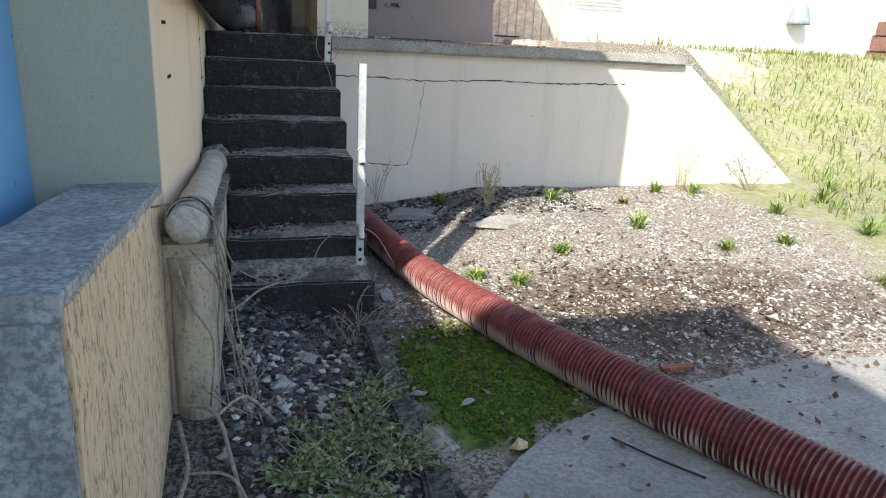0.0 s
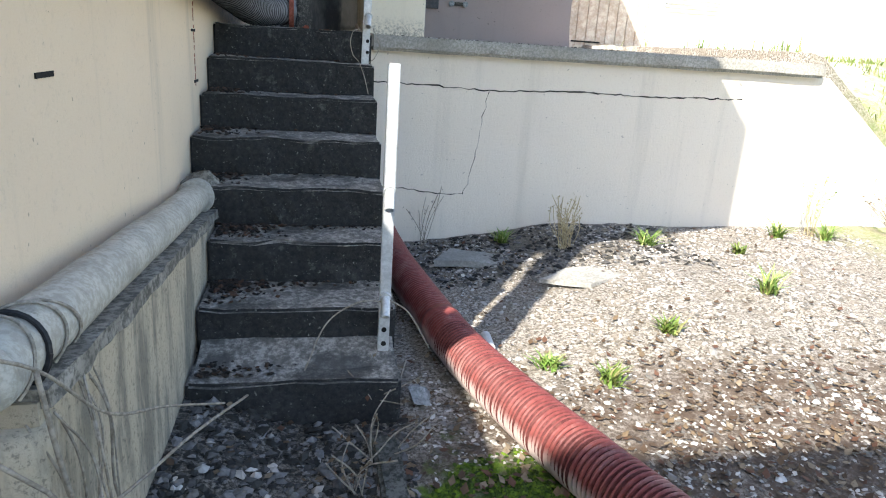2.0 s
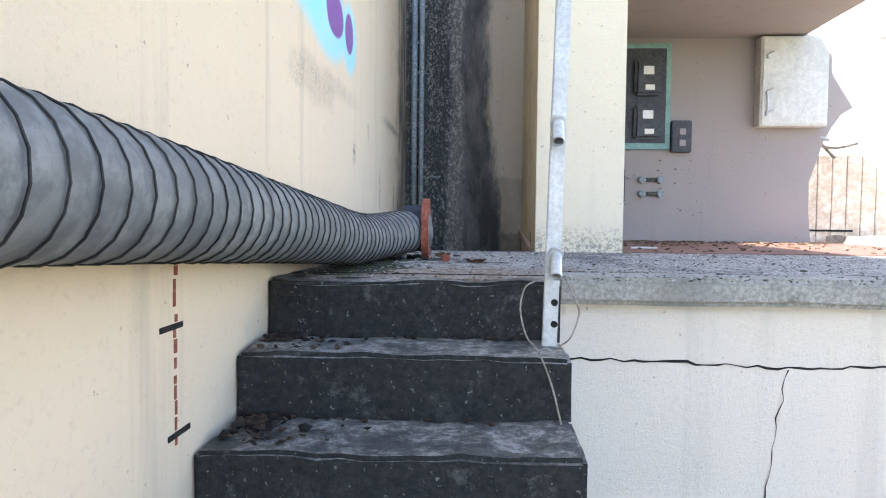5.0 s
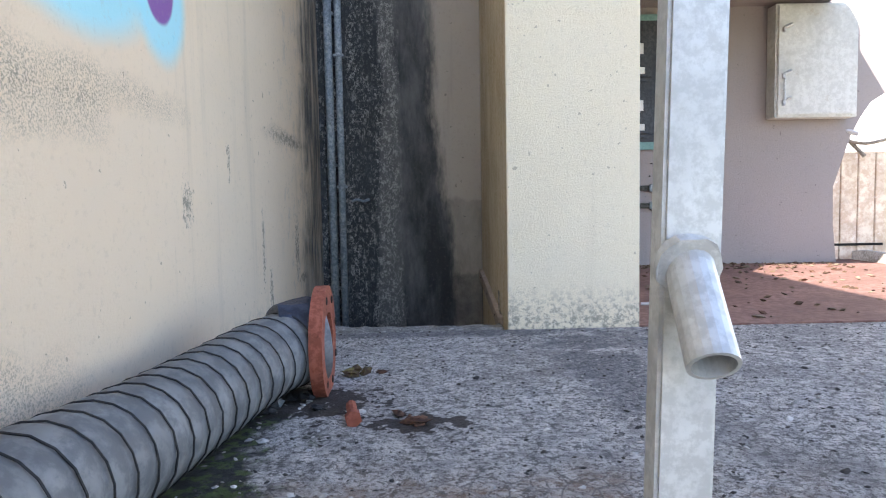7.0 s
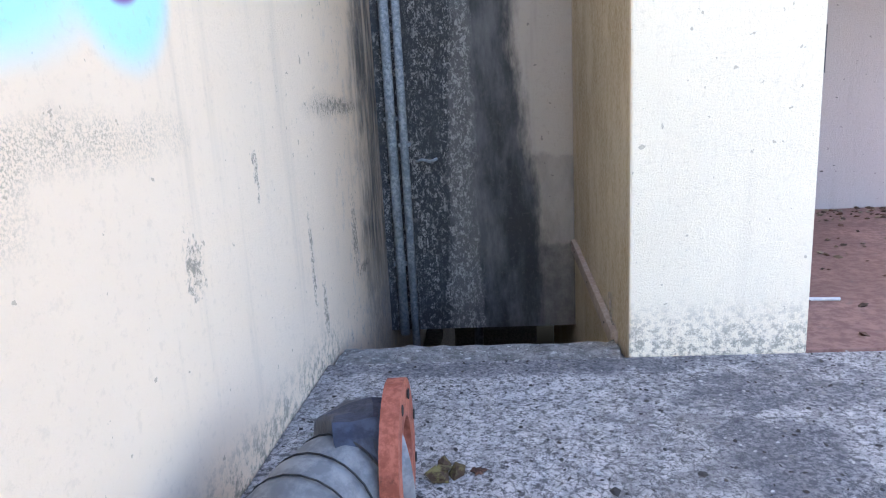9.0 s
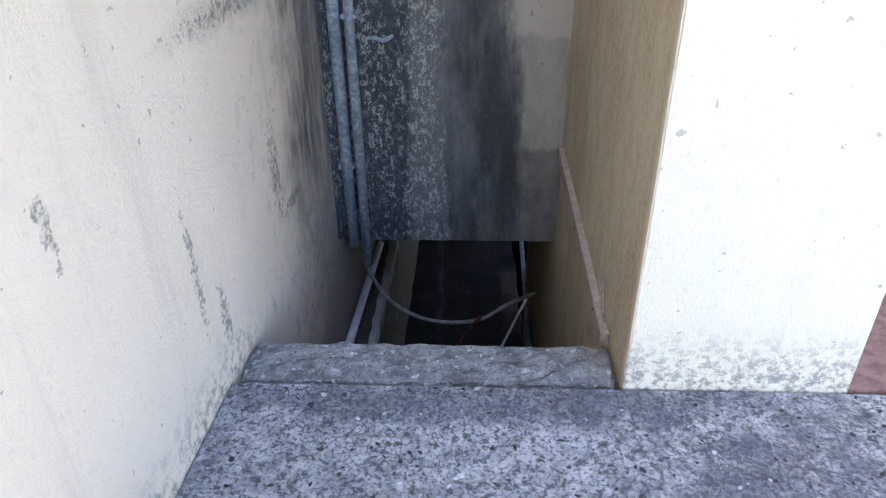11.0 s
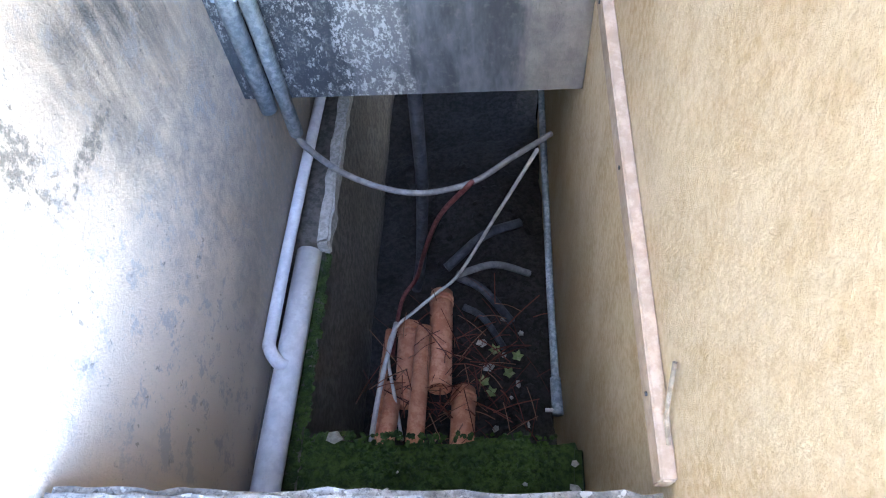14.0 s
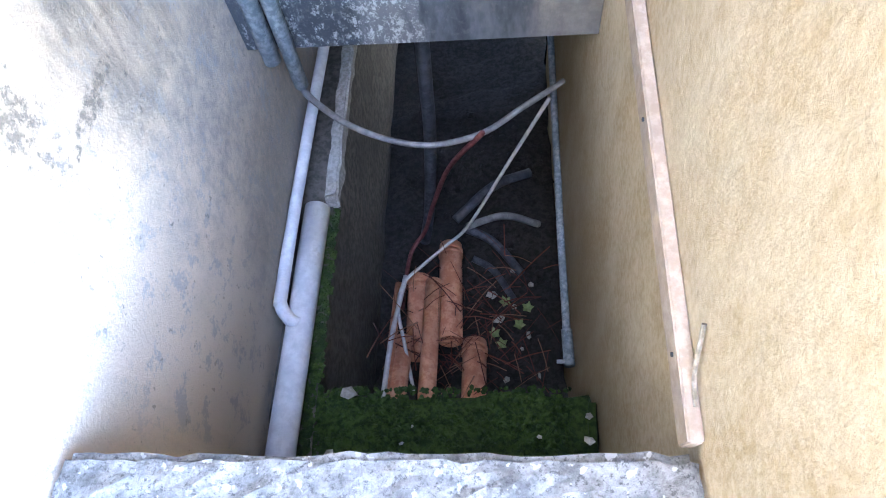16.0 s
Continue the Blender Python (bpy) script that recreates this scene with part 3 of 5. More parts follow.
def pebble(bm, centre, size, rng, flat=0.55):
    """An uneven stone of twenty faces at most."""
    m = Matrix.Translation(centre) @ Euler((rng.uniform(-.4, .4), rng.uniform(-.4, .4), rng.uniform(0, 6.3))).to_matrix().to_4x4()
    m = m @ Matrix.Diagonal((size * rng.uniform(0.7, 1.3), size * rng.uniform(0.5, 0.9), size * flat * rng.uniform(0.6, 1.2), 1))
    vs = [bm.verts.new(m @ (Vector(p) * rng.uniform(0.8, 1.2))) for p in ((1, 0, 0), (0.4, 0.9, 0.1), (-0.7, 0.7, -0.1), (-0.9, -0.4, 0), (0.2, -1, 0.1), (0, 0.1, 0.8), (0, 0, -0.8))]
    for i in range(5):
        j = (i + 1) % 5
        bm.faces.new((vs[i], vs[j], vs[5]))
        bm.faces.new((vs[j], vs[i], vs[6]))


def leaf(bm, centre, size, tilt, turn, rng, curl=0.25):
    m = Matrix.Translation(centre) @ Euler((tilt, 0, turn)).to_matrix().to_4x4()
    pts = [(0, 0, 0), (0.35, 0.4, curl * 0.3), (0, 1, curl), (-0.35, 0.4, curl * 0.3)]
    bm.faces.new([bm.verts.new(m @ (Vector(p) * size)) for p in pts])


# ---- ground ----
Z_LAND = 1.44
WALL_Y = 2.42


def rise(x, y):
    """Height of the earth."""
    def s(v):
        v = min(1.0, max(0.0, v))
        return v * v * (3 - 2 * v)
    z = 1.36 * s((y - 2.2) / 4.2) * s((x - 3.9) / 0.6)
    if x > 4.0 and y > WALL_Y + 0.1:
        z = max(z, 1.36 * min(1.0, max(0.0, (5.95 - x) / 1.65)))
    z += 0.13 * s((0.45 - x) / 0.5) * s((y + 2.0) / 0.8)
    z += 0.165 * s((x - 0.9) / 1.6) * s((y + 0.9) / 1.9)
    return z


def height(x, y):
    return rise(x, y) + 0.025 * noise.noise(Vector((x * 2.2, y * 2.2, 3.0))) + 0.012 * noise.noise(Vector((x * 9, y * 9, 1.0)))


def axis_steps(marks):
    out = []
    for a, b, d in marks:
        n = max(1, round((b - a) / d))
        out += [a + (b - a) * i / n for i in range(n)]
    return out + [marks[-1][1]]


def ground_mesh():
    xs = axis_steps([(-90, -10, 16), (-10, -0.2, 1.4), (-0.2, 4.2, 0.05), (4.2, 12, 0.13), (12, 90, 13)])
    ys = axis_steps([(-90, -6, 14), (-6, -2.4, 0.3), (-2.4, 2.6, 0.05), (2.6, 9, 0.2), (9, 90, 13.5)])
    bm = bmesh.new()
    grid = [[bm.verts.new((x, y, height(x, y) if -0.3 < x < 13 and -6 < y < 9 else (1.36 if y >= 9 else 0.0))) for y in ys] for x in xs]
    for i in range(len(xs) - 1):
        for j in range(len(ys) - 1):
            if -0.25 <= xs[i] < 3.6 and 2.55 < ys[j] < 9:
                continue
            bm.faces.new((grid[i][j], grid[i + 1][j], grid[i + 1][j + 1], grid[i][j + 1]))
    return bm


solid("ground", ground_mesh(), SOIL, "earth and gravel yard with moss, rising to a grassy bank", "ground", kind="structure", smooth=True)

# concrete pad beside the hose
pad = prism([(0.80, -6), (0.84, -1.7), (1.05, -1.5), (1.3, -1.32), (1.62, -1.2), (2.1, -1.12), (2.7, -1.0), (3.4, -1.05), (4.6, -0.9), (5.2, -6)], "z", -0.1, 0.022)
solid("concrete_pad", pad, CONCRETE, "worn grey concrete paving with a ragged edge", "paving", kind="structure")
kerb = cut(block(0.66, 0.76, -2.4, -0.15, -0.1, 0.035, 0.012), 0.15)
solid("kerb", roughen(kerb, 6, 0.03), DARKCONC, "crumbling narrow concrete kerb beside the steps", "kerb", kind="structure")

# ---- walls ----
long_wall = prism([(-0.155, -0.99), (-0.155, 2.2), (-0.105, 4.4), (-0.105, 5.62), (-0.105, 9.0), (-0.9, 9.0), (-0.9, -0.99)], "z", -1.2, 6.2)
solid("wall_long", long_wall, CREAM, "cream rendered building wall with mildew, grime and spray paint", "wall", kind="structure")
solid("wall_front", block(-4, -0.158, -0.996, -0.8, -0.5, 6.2), GREEN, "grey-green rendered end wall of the building", "wall", kind="structure")
solid("wall_blue", block(-0.85, -0.55, -3.0, -1.0, -0.5, 2.6), BLUE, "blue painted wall at the corner of the building", "wall", kind="structure")
# unseen block added behind the start, only to cast shade on the yard
solid("shade_wall", block(-4, -0.9, -11.0, -5.52, -0.5, 6.0), GREEN, "plain rendered wall added out of view to shade the yard", "wall", kind="structure")
solid("wall_recess", block(-0.104, 0.878, 5.62, 5.80, 1.088, 6.2), RECESS, "recess wall blackened by rain streaks above the pit", "wall", kind="structure")
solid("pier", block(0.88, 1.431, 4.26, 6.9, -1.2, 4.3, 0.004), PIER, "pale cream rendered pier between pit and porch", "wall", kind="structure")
# unseen slab added overhead, its outline fitted to the shadow it must cast
roof = prism([(-4, -1.9), (-0.62, -1.83), (1.06, -1.21), (1.45, -0.67), (1.31, -0.1), (1.2, 1.3), (-4, 1.3)], "z", 4.3, 4.5)
solid("roof", roof, CONCRETE, "flat concrete roof slab added out of view to shade the stairs", "roof", kind="structure")

# retaining wall with its sloping wing
ret = cut(prism([(0.80, -0.4), (0.80, 1.34), (4.22, 1.34), (4.3, 1.345), (5.95, 0.05), (5.95, -0.4)], "y", WALL_Y, WALL_Y + 0.22), 0.6)
retaining = solid("wall_retaining", ret, RETAIN, "cream rendered retaining wall, cracked, with a sloping wing", "wall", kind="structure")


def crack(name, pts, width):
    """A jagged dark groove that follows a wall's face."""
    rng = random.Random(len(name) + len(pts))
    line = []
    for (x0, z0), (x1, z1) in zip(pts, pts[1:]):
        n = max(3, int(math.hypot(x1 - x0, z1 - z0) / 0.035))
        line += [(x0 + (x1 - x0) * i / n + rng.uniform(-.008, .008), z0 + (z1 - z0) * i / n + rng.uniform(-.006, .006)) for i in range(n)]
    line.append(pts[-1])
    bm = bmesh.new()
    prev = None
    for i, (x, z) in enumerate(line):
        a, b = line[max(0, i - 1)], line[min(len(line) - 1, i + 1)]
        d = Vector((b[0] - a[0], b[1] - a[1])).normalized()
        w = width * rng.uniform(0.25, 1.1)
        now = [bm.verts.new((x - d.y * w * s, WALL_Y - 0.003 - 0.002 * k, z + d.x * w * s)) for s, k in ((-1, 0), (1, 0))]
        if prev:
            bm.faces.new((prev[0], prev[1], now[1], now[0]))
        prev = now
    return part("crack", bm, BLACK, retaining)


crack("main", [(0.82, 1.135), (1.2, 1.13), (1.64, 1.115), (2.3, 1.14), (2.9, 1.13), (3.6, 1.15)], 0.0055)
crack("down", [(1.64, 1.11), (1.60, 0.9), (1.585, 0.72), (1.53, 0.45), (1.5, 0.37)], 0.0028)
crack("foot", [(1.5, 0.37), (1.3, 0.372), (1.1, 0.40), (0.85, 0.41)], 0.004)

coping = cut(block(0.795, 4.22, 2.35, 2.60, 1.34, Z_LAND, 0.02), 0.25)
solid("coping", roughen(coping, 7, 0.008), COPING, "worn concrete coping on the retaining wall", "coping", kind="structure")
# landing slab, open over the pit
solid("landing", cut(prism([(-0.154, 2.19), (0.79, 2.19), (0.79, 2.602), (4.22, 2.602), (4.26, 4.25), (-0.104, 4.25)], "z", 1.30, Z_LAND), 0.6), LANDING, "rough stained concrete landing at the head of the steps", "floor", kind="structure")
solid("landing_joint", block(-0.15, 0.788, 2.351, 2.357, 1.43, 1.4425), BLACK, "narrow dark joint across the landing", "joint", kind="structure")
sill = cut(block(-0.10, 0.876, 4.262, 4.44, 1.2, 1.432, 0.012), 0.035)
solid("pit_sill", roughen(roughen(sill, 9, 0.006), 38, 0.009), SILL, "grey speckled concrete sill along the edge of the pit", "sill", kind="structure")
solid("wall_pit_front", block(-0.10, 0.876, 4.27, 4.43, -1.2, 1.198), PITWALL, "damp concrete wall under the pit sill", "wall", kind="structure")

# ---- stairs ----
STEP_Y = (0.0, 0.27, 0.59, 0.86, 1.175, 1.505, 1.795, 2.073)
stairs = thing("stairs", "weathered concrete steps with near-black risers and paler treads worn along the edge", "stairs", kind="structure")
for i, y in enumerate(STEP_Y):
    z = 0.18 * (i + 1)
    back = STEP_Y[i + 1] + 0.03 if i < 7 else 2.188
    left = 0.0 if i < 3 else -0.153
    bm = cut(block(left, 0.782, y, back, z - 0.20 if i else -0.15, z, 0.012), 0.1)
    for v in bm.verts:
        wear = 0.012 * noise.noise(v.co * 5.0) + 0.008 * noise.noise(v.co * 21.0)
        v.co += Vector((0.3 * wear if v.co.x > 0.5 else 0.0, wear if v.co.y < back - 0.02 else 0.0, wear * 0.9))
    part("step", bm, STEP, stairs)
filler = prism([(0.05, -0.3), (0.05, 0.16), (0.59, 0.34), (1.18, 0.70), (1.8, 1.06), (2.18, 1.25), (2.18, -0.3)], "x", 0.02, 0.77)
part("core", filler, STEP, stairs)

# ---- parapet block, wing wall and its pipe ----
parapet = thing("parapet", "rough-cast low wall with a grey cement top", "low wall", kind="structure")
body = cut(prism([(-2.31, -0.3), (-2.31, 1.02), (-0.998, 0.915), (-0.998, -0.3)], "x", -0.37, -0.155), 0.12)
part("body", roughen(body, 6, 0.006), ROUGHCAST, parapet)
cap = cut(prism([(-2.318, 0.99), (-2.318, 1.045), (-0.999, 0.945), (-0.999, 0.89)], "x", -0.42, -0.160), 0.1)
part("cap", roughen(cap, 8, 0.008), BLOCKTOP, parapet, "grey cement capping")
front = cut(block(-0.8, -0.165, -2.33, -2.312, -0.3, 1.0), 0.12)
part("front_face", roughen(front, 9, 0.004), BLOCKTOP, parapet, "grey rough cement face")
wing = cut(prism([(-1.15, -0.3), (-1.15, 0.77), (0.95, 0.58), (0.95, -0.3)], "x", -0.154, -0.004), 0.15)
wing_wall = solid("wing_wall", roughen(wing, 6, 0.006), WINGCAST, "stained rendered wing wall beside the steps", "low wall", kind="structure")
stump = tube([(-0.068, -1.125, -0.3 + 0.054 * i) for i in range(20)], 0.073, 20)
part("end_post", roughen(stump, 7, 0.008), WINGCAST, wing_wall, "rounded grey cement end of the wing wall", smooth=True)
bed = cut(prism([(-1.14, 0.755), (-1.14, 0.795), (0.94, 0.607), (0.94, 0.567)], "x", -0.152, 0.014), 0.07)
part("mortar_bed", roughen(roughen(bed, 6, 0.008), 25, 0.01), BEDCEM, wing_wall, "dark stained mortar bed under the pipe")
knob = bmesh.new()
bmesh.ops.create_icosphere(knob, subdivisions=3, radius=0.09)
bmesh.ops.transform(knob, matrix=Matrix.Translation((-0.075, 0.93, 0.70)) @ Matrix.Diagonal((0.95, 0.6, 0.75, 1)), verts=knob.verts)
part("mortar_lump", roughen(roughen(knob, 9, 0.03), 30, 0.014), BEDCEM, wing_wall, "crumbling mortar lump at the pipe's end")
drain = thing("drain_pipe", "lichen-stained fibre cement pipe lying on the wing wall", "pipe")
line = [Vector((-0.064, -1.21, 0.85)).lerp(Vector((-0.078, 0.93, 0.665)), i / 30) for i in range(31)]
part("pipe", roughen(tube(line, 0.063, 24), 5, 0.006), PIPECEM, drain, smooth=True)
part("collar", tube([Vector((-0.078, 0.80, 0.677)), Vector((-0.078, 0.86, 0.671)), Vector((-0.078, 0.93, 0.665))], 0.08, 24), PIPECEM, drain, smooth=True)
nose = bmesh.new()
bmesh.ops.create_uvsphere(nose, u_segments=24, v_segments=12, radius=0.064)
bmesh.ops.transform(nose, matrix=Matrix.Translation((-0.064, -1.21, 0.85)) @ Matrix.Diagonal((1, 0.55, 1, 1)), verts=nose.verts)
part("end_cap", nose, PIPECEM, drain, smooth=True)
tie = tube([Vector((-0.065 + 0.07 * math.cos(a), -1.10 + 0.02 * math.sin(a), 0.84 + 0.07 * math.sin(a))) for a in [k * 2 * math.pi / 24 for k in range(25)]], 0.006, 6)
part("tie", tie, WIRE, drain)
for k, y0 in enumerate((-1.16, -1.05, -0.98)):
    ring = [(-0.066 + 0.069 * math.cos(a), y0 + 0.05 * math.sin(a + k) , 0.945 - 0.09 * (y0 + 2.27) + 0.07 * math.sin(a)) for a in [j * math.pi / 9 for j in range(-2, 11)]]
    part("vine_wrap", tube(smooth_line(ring, 3), 0.0035, 5), TWIG, drain, "bare grey vine wound round the pipe")

# ---- steel rail posts ----
def rail_post(x, y, z0, z1, stubs, holes, lean, label):
    post = thing("rail_post", label, "post", "steel rail posts on the stairs", (x, y, z0))
    bm = bmesh.new()
    prof = [(-0.022, -0.014), (0.022, -0.014), (0.022, 0.014), (-0.022, 0.014)]
    prism([(x + a, y + b) for a, b in prof], "z", z0, z1, bm)
    for v in bm.verts:
        v.co.x += lean * (v.co.z - z0 - 0.5)
    bmesh.ops.bevel(bm, geom=list(bm.edges), offset=0.003, segments=2, affect="EDGES")
    part("upright", bm, GALV, post)
    for z in stubs:
        part("rail_stub", pipe_open((x + 0.002, y - 0.012, z), (x - 0.003, y - 0.07, z - 0.062), 0.0175), GALV, post, smooth=False)
        weld = tube([(x, y - 0.013, z + 0.0), (x, y - 0.020, z - 0.003)], 0.024, 16)
        part("weld", roughen(weld, 60, 0.003), GALV, post)
    for z in holes:
        part("bolt_hole", tube([(x, y - 0.0155, z), (x, y - 0.0135, z)], 0.0105, 14), BLACK, post)
    return post


rail_post(0.727, 0.205, 0.178, 1.325, (0.865, 0.44), (0.30, 0.24), 0.0, "galvanised steel rail post with sawn-off tubes on the lowest step")
rail_post(0.75, 1.985, 1.258, 2.98, (2.36, 1.925, 1.535), (1.392, 1.327), 0.025, "galvanised steel rail post with sawn-off tubes on the top step")
wire_loop = smooth_line([(0.70, 1.96, 1.46), (0.66, 1.93, 1.44), (0.645, 1.9, 1.38), (0.66, 1.86, 1.31), (0.69, 1.8, 1.275), (0.72, 1.74, 1.20), (0.745, 1.72, 1.1)])
solid("loose_wire", tube(wire_loop, 0.0025, 6), TWIG, "thin bent wire hanging from the steel post", "wire")
solid("loose_wire", tube(smooth_line([(0.78, 1.97, 1.47), (0.81, 1.95, 1.4), (0.82, 1.95, 1.36), (0.79, 1.9, 1.30), (0.76, 1.92, 1.27)]), 0.0025, 6), TWIG, "thin bent wire hanging from the steel post", "wire")
solid("loose_wire", tube(smooth_line([(0.72, 0.19, 0.42), (0.62, 0.16, 0.43), (0.5, 0.12, 0.36), (0.42, 0.05, 0.2)]), 0.003, 6), TWIG, "thin grey wire bent over the lowest step", "wire")
solid("loose_wire", tube(smooth_line([(0.74, 0.19, 0.43), (0.82, 0.17, 0.38), (0.9, 0.12, 0.25)]), 0.003, 6), TWIG, "thin grey wire bent beside the lowest step", "wire")

# ---- red hose ----
hose = thing("drain_hose", "red corrugated plastic drain hose lying on the ground", "hose", at=(1.5, -0.5, 0.12))
path = smooth_line([(0.90, 2.38, 0.12), (0.91, 2.1, 0.12), (0.93, 1.7, 0.12), (0.965, 1.35, 0.115), (1.075, 0.55, 0.105), (1.185, 0.05, 0.105), (1.36, -0.5, 0.105), (1.57, -1.08, 0.115), (1.74, -1.48, 0.12), (1.905, -1.83, 0.12), (2.25, -2.6, 0.12), (2.7, -3.6, 0.12)], 70)
fine_line, acc = [], 0.0
for a, b in zip(path, path[1:]):
    n = max(1, int((b - a).length / 0.003))
    fine_line += [a.lerp(b, k / n) for k in range(n)]


def ribs(s):
    depth = 0.0015 + 0.0085 * min(1.0, max(0.0, (s - 1.7) / 1.2))
    return 0.101 + depth * math.sin(2 * math.pi * s / 0.022)


skin = part("tube", tube(fine_line, ribs, 24), HOSE, hose, smooth=True)
skin.data.materials.append(GROOVE)
along = 0.0
for i in range(len(fine_line) - 1):
    along += (fine_line[i + 1] - fine_line[i]).length
    if along > 1.9 and math.sin(2 * math.pi * along / 0.022) < -0.4:
        for k in range(24):
            skin.data.polygons[1 + i * 24 + k].material_index = 1
joint = min(range(len(path)), key=lambda i: abs(path[i].y - 0.66))
part("collar", tube([path[joint - 2], path[joint], path[joint + 3]], 0.1045, 24), HOSE, hose, "smooth red joint collar", smooth=True)

# ---- grey ventilation duct along the wall ----
duct = thing("duct", "grey flexible spiral duct with a rusty red flange, along the wall", "duct", at=(0.2, 3.38, 1.44))
dpath = smooth_line([(0.25, 3.384, 1.58), (0.19, 3.355, 1.578), (0.12, 3.22, 1.57), (0.06, 2.95, 1.555), (0.02, 2.6, 1.558), (-0.015, 2.0, 1.603), (-0.03, 1.0, 1.665), (-0.035, 0.1, 1.705), (-0.035, -0.5, 1.715), (-0.035, -0.9, 1.76), (-0.035, -1.1, 2.0), (-0.035, -1.12, 2.6), (-0.035, -1.12, 4.2)], 40)
part("sleeve", roughen(tube(dpath, lambda s: 0.104 + 0.0025 * math.sin(2 * math.pi * s / 0.065), 28), 9, 0.002), RUBBER, duct, smooth=True)
helix, turn = [], 0.0
frame_side = Vector((0, 0, 1))
for i in range(len(dpath) - 1):
    a, b = dpath[i], dpath[i + 1]
    d = (b - a).normalized()
    frame_side = (frame_side - d * frame_side.dot(d)).normalized()
    up = d.cross(frame_side)
    n = max(2, int((b - a).length / 0.003))
    for k in range(n):
        p = a.lerp(b, k / n)
        turn += (b - a).length / n / 0.065 * 2 * math.pi
        helix.append(p + 0.1065 * (math.cos(turn) * frame_side + math.sin(turn) * up))
part("spiral_wire", tube(helix, 0.002, 5), WIRE, duct, "black spiral wire")
disc = bmesh.new()
pipe_open((0.235, 3.384, 1.585), (0.27, 3.385, 1.585), 0.158, 0.075, 40, disc)
part("flange", disc, FLANGE, duct, "rusty red iron flange")
part("wrap", roughen(tube([(0.12, 3.34, 1.592), (0.16, 3.36, 1.59), (0.2, 3.375, 1.588), (0.236, 3.38, 1.588)], 0.113, 20), 14, 0.018), TAPE, duct, "dark crumpled plastic wrap")
for k in range(8):
    a = k * math.pi / 4 + 0.3
    part("bolt_hole", tube([(0.2705, 3.385 + 0.125 * math.cos(a), 1.585 + 0.125 * math.sin(a)), (0.2725, 3.385 + 0.125 * math.cos(a), 1.585 + 0.125 * math.sin(a))], 0.011, 10), BLACK, duct)

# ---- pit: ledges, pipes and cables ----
solid("pit_floor", roughen(cut(block(-0.1, 0.876, 4.44, 9.0, -0.9, -0.42), 0.14), 5, 0.05), PITSHADE, "pit floor, near-black with shade put into its colour", "floor", kind="structure")
solid("wall_pit_back", block(-0.1, 0.876, 8.8, 9.0, -0.5, 1.2), PITSHADE, "far wall of the pit, its deep shade put into the colour", "wall", kind="structure")
solid("pit_ceiling", block(-0.1, 0.876, 5.81, 8.8, 1.09, 1.25), PITSHADE, "low concrete ceiling over the pit, shade put into its colour", "ceiling", kind="structure")
ledge = cut(block(-0.104, 0.035, 4.44, 8.8, -0.45, 0.49, 0.01), 0.12)
solid("pit_ledge", roughen(ledge, 7, 0.01), PITWALL, "damp concrete ledge along the pit wall", "ledge", kind="structure")
bench = cut(block(0.036, 0.876, 4.44, 4.80, -0.45, 0.46, 0.02), 0.06)
solid("pit_bench", roughen(bench, 8, 0.025), PITMOSS, "moss-covered concrete shelf in the pit", "ledge", kind="structure")
mat_rng = random.Random(4)
fuzz = bmesh.new()
for _ in range(2600):
    x, y = mat_rng.uniform(0.0, 0.8), mat_rng.uniform(4.45, 4.82)
    if mat_rng.random() < 0.3:
        x, y = mat_rng.uniform(-0.005, 0.045), mat_rng.uniform(4.5, 5.45)
    z = 0.47 if y < 4.83 and x > 0.03 else 0.49
    pebble(fuzz, (x, y, z), mat_rng.uniform(0.006, 0.014), mat_rng, 0.8)
solid("pit_moss", fuzz, PITMOSS, "dark green moss covering the pit shelf", "moss", kind="stuff")
for x, y, z, r in ((0.09, 4.62, 0.49, 0.02), (0.70, 4.67, 0.485, 0.011), (0.84, 4.66, 0.485, 0.018), (0.845, 4.73, 0.485, 0.014), (0.83, 4.61, 0.485, 0.012), (0.30, 4.65, 0.485, 0.008), (0.33, 4.7, 0.485, 0.007), (0.13, 4.80, 0.485, 0.03)):
    bm = bmesh.new()
    pebble(bm, (x, y, z), r, mat_rng, 0.6)
    solid("stone", bm, COPING, "small pale stone on the mossy shelf", "stone", "stones on the pit shelf")

down = thing("waste_pipe", "pale grey plastic waste pipe with a side branch in the pit", "pipe", at=(-0.03, 4.9, 0.5))
pvc = pipe_open((-0.016, 5.425, 0.545), (-0.034, 4.46, 0.56), 0.043, 0.004, 24)
part("pipe", pvc, PVC, down, smooth=True)
part("branch", tube(smooth_line([(-0.035, 6.4, 0.62), (-0.075, 5.56, 0.59), (-0.08, 5.1, 0.60), (-0.075, 5.04, 0.60), (-0.045, 5.0, 0.59), (-0.02, 4.99, 0.58)]), 0.021, 14), PVC, down, smooth=True)
stub_bm = cut(block(-0.0, 0.045, 5.46, 6.6, 0.48, 0.55, 0.008), 0.06)
solid("mortar_ridge", roughen(stub_bm, 14, 0.012), COPING, "rough mortar ridge on the pit ledge", "mortar", kind="structure")

riser = thing("conduit", "weathered grey-blue conduit running down the corner into the pit", "conduit", at=(0.03, 5.57, 1.0))
part("pipe", pipe_open((0.03, 5.575, 0.985), (0.03, 5.585, 4.2), 0.021, 0.003, 16), CONDUIT, riser, smooth=True)
for z in (2.07, 2.85, 3.6):
    part("clip", block(0.0, 0.06, 5.56, 5.618, z, z + 0.018, 0.003), CONDUIT, riser)
riser2 = thing("conduit", "wider stained grey-blue conduit in the corner of the recess", "conduit", at=(-0.045, 5.585, 1.09))
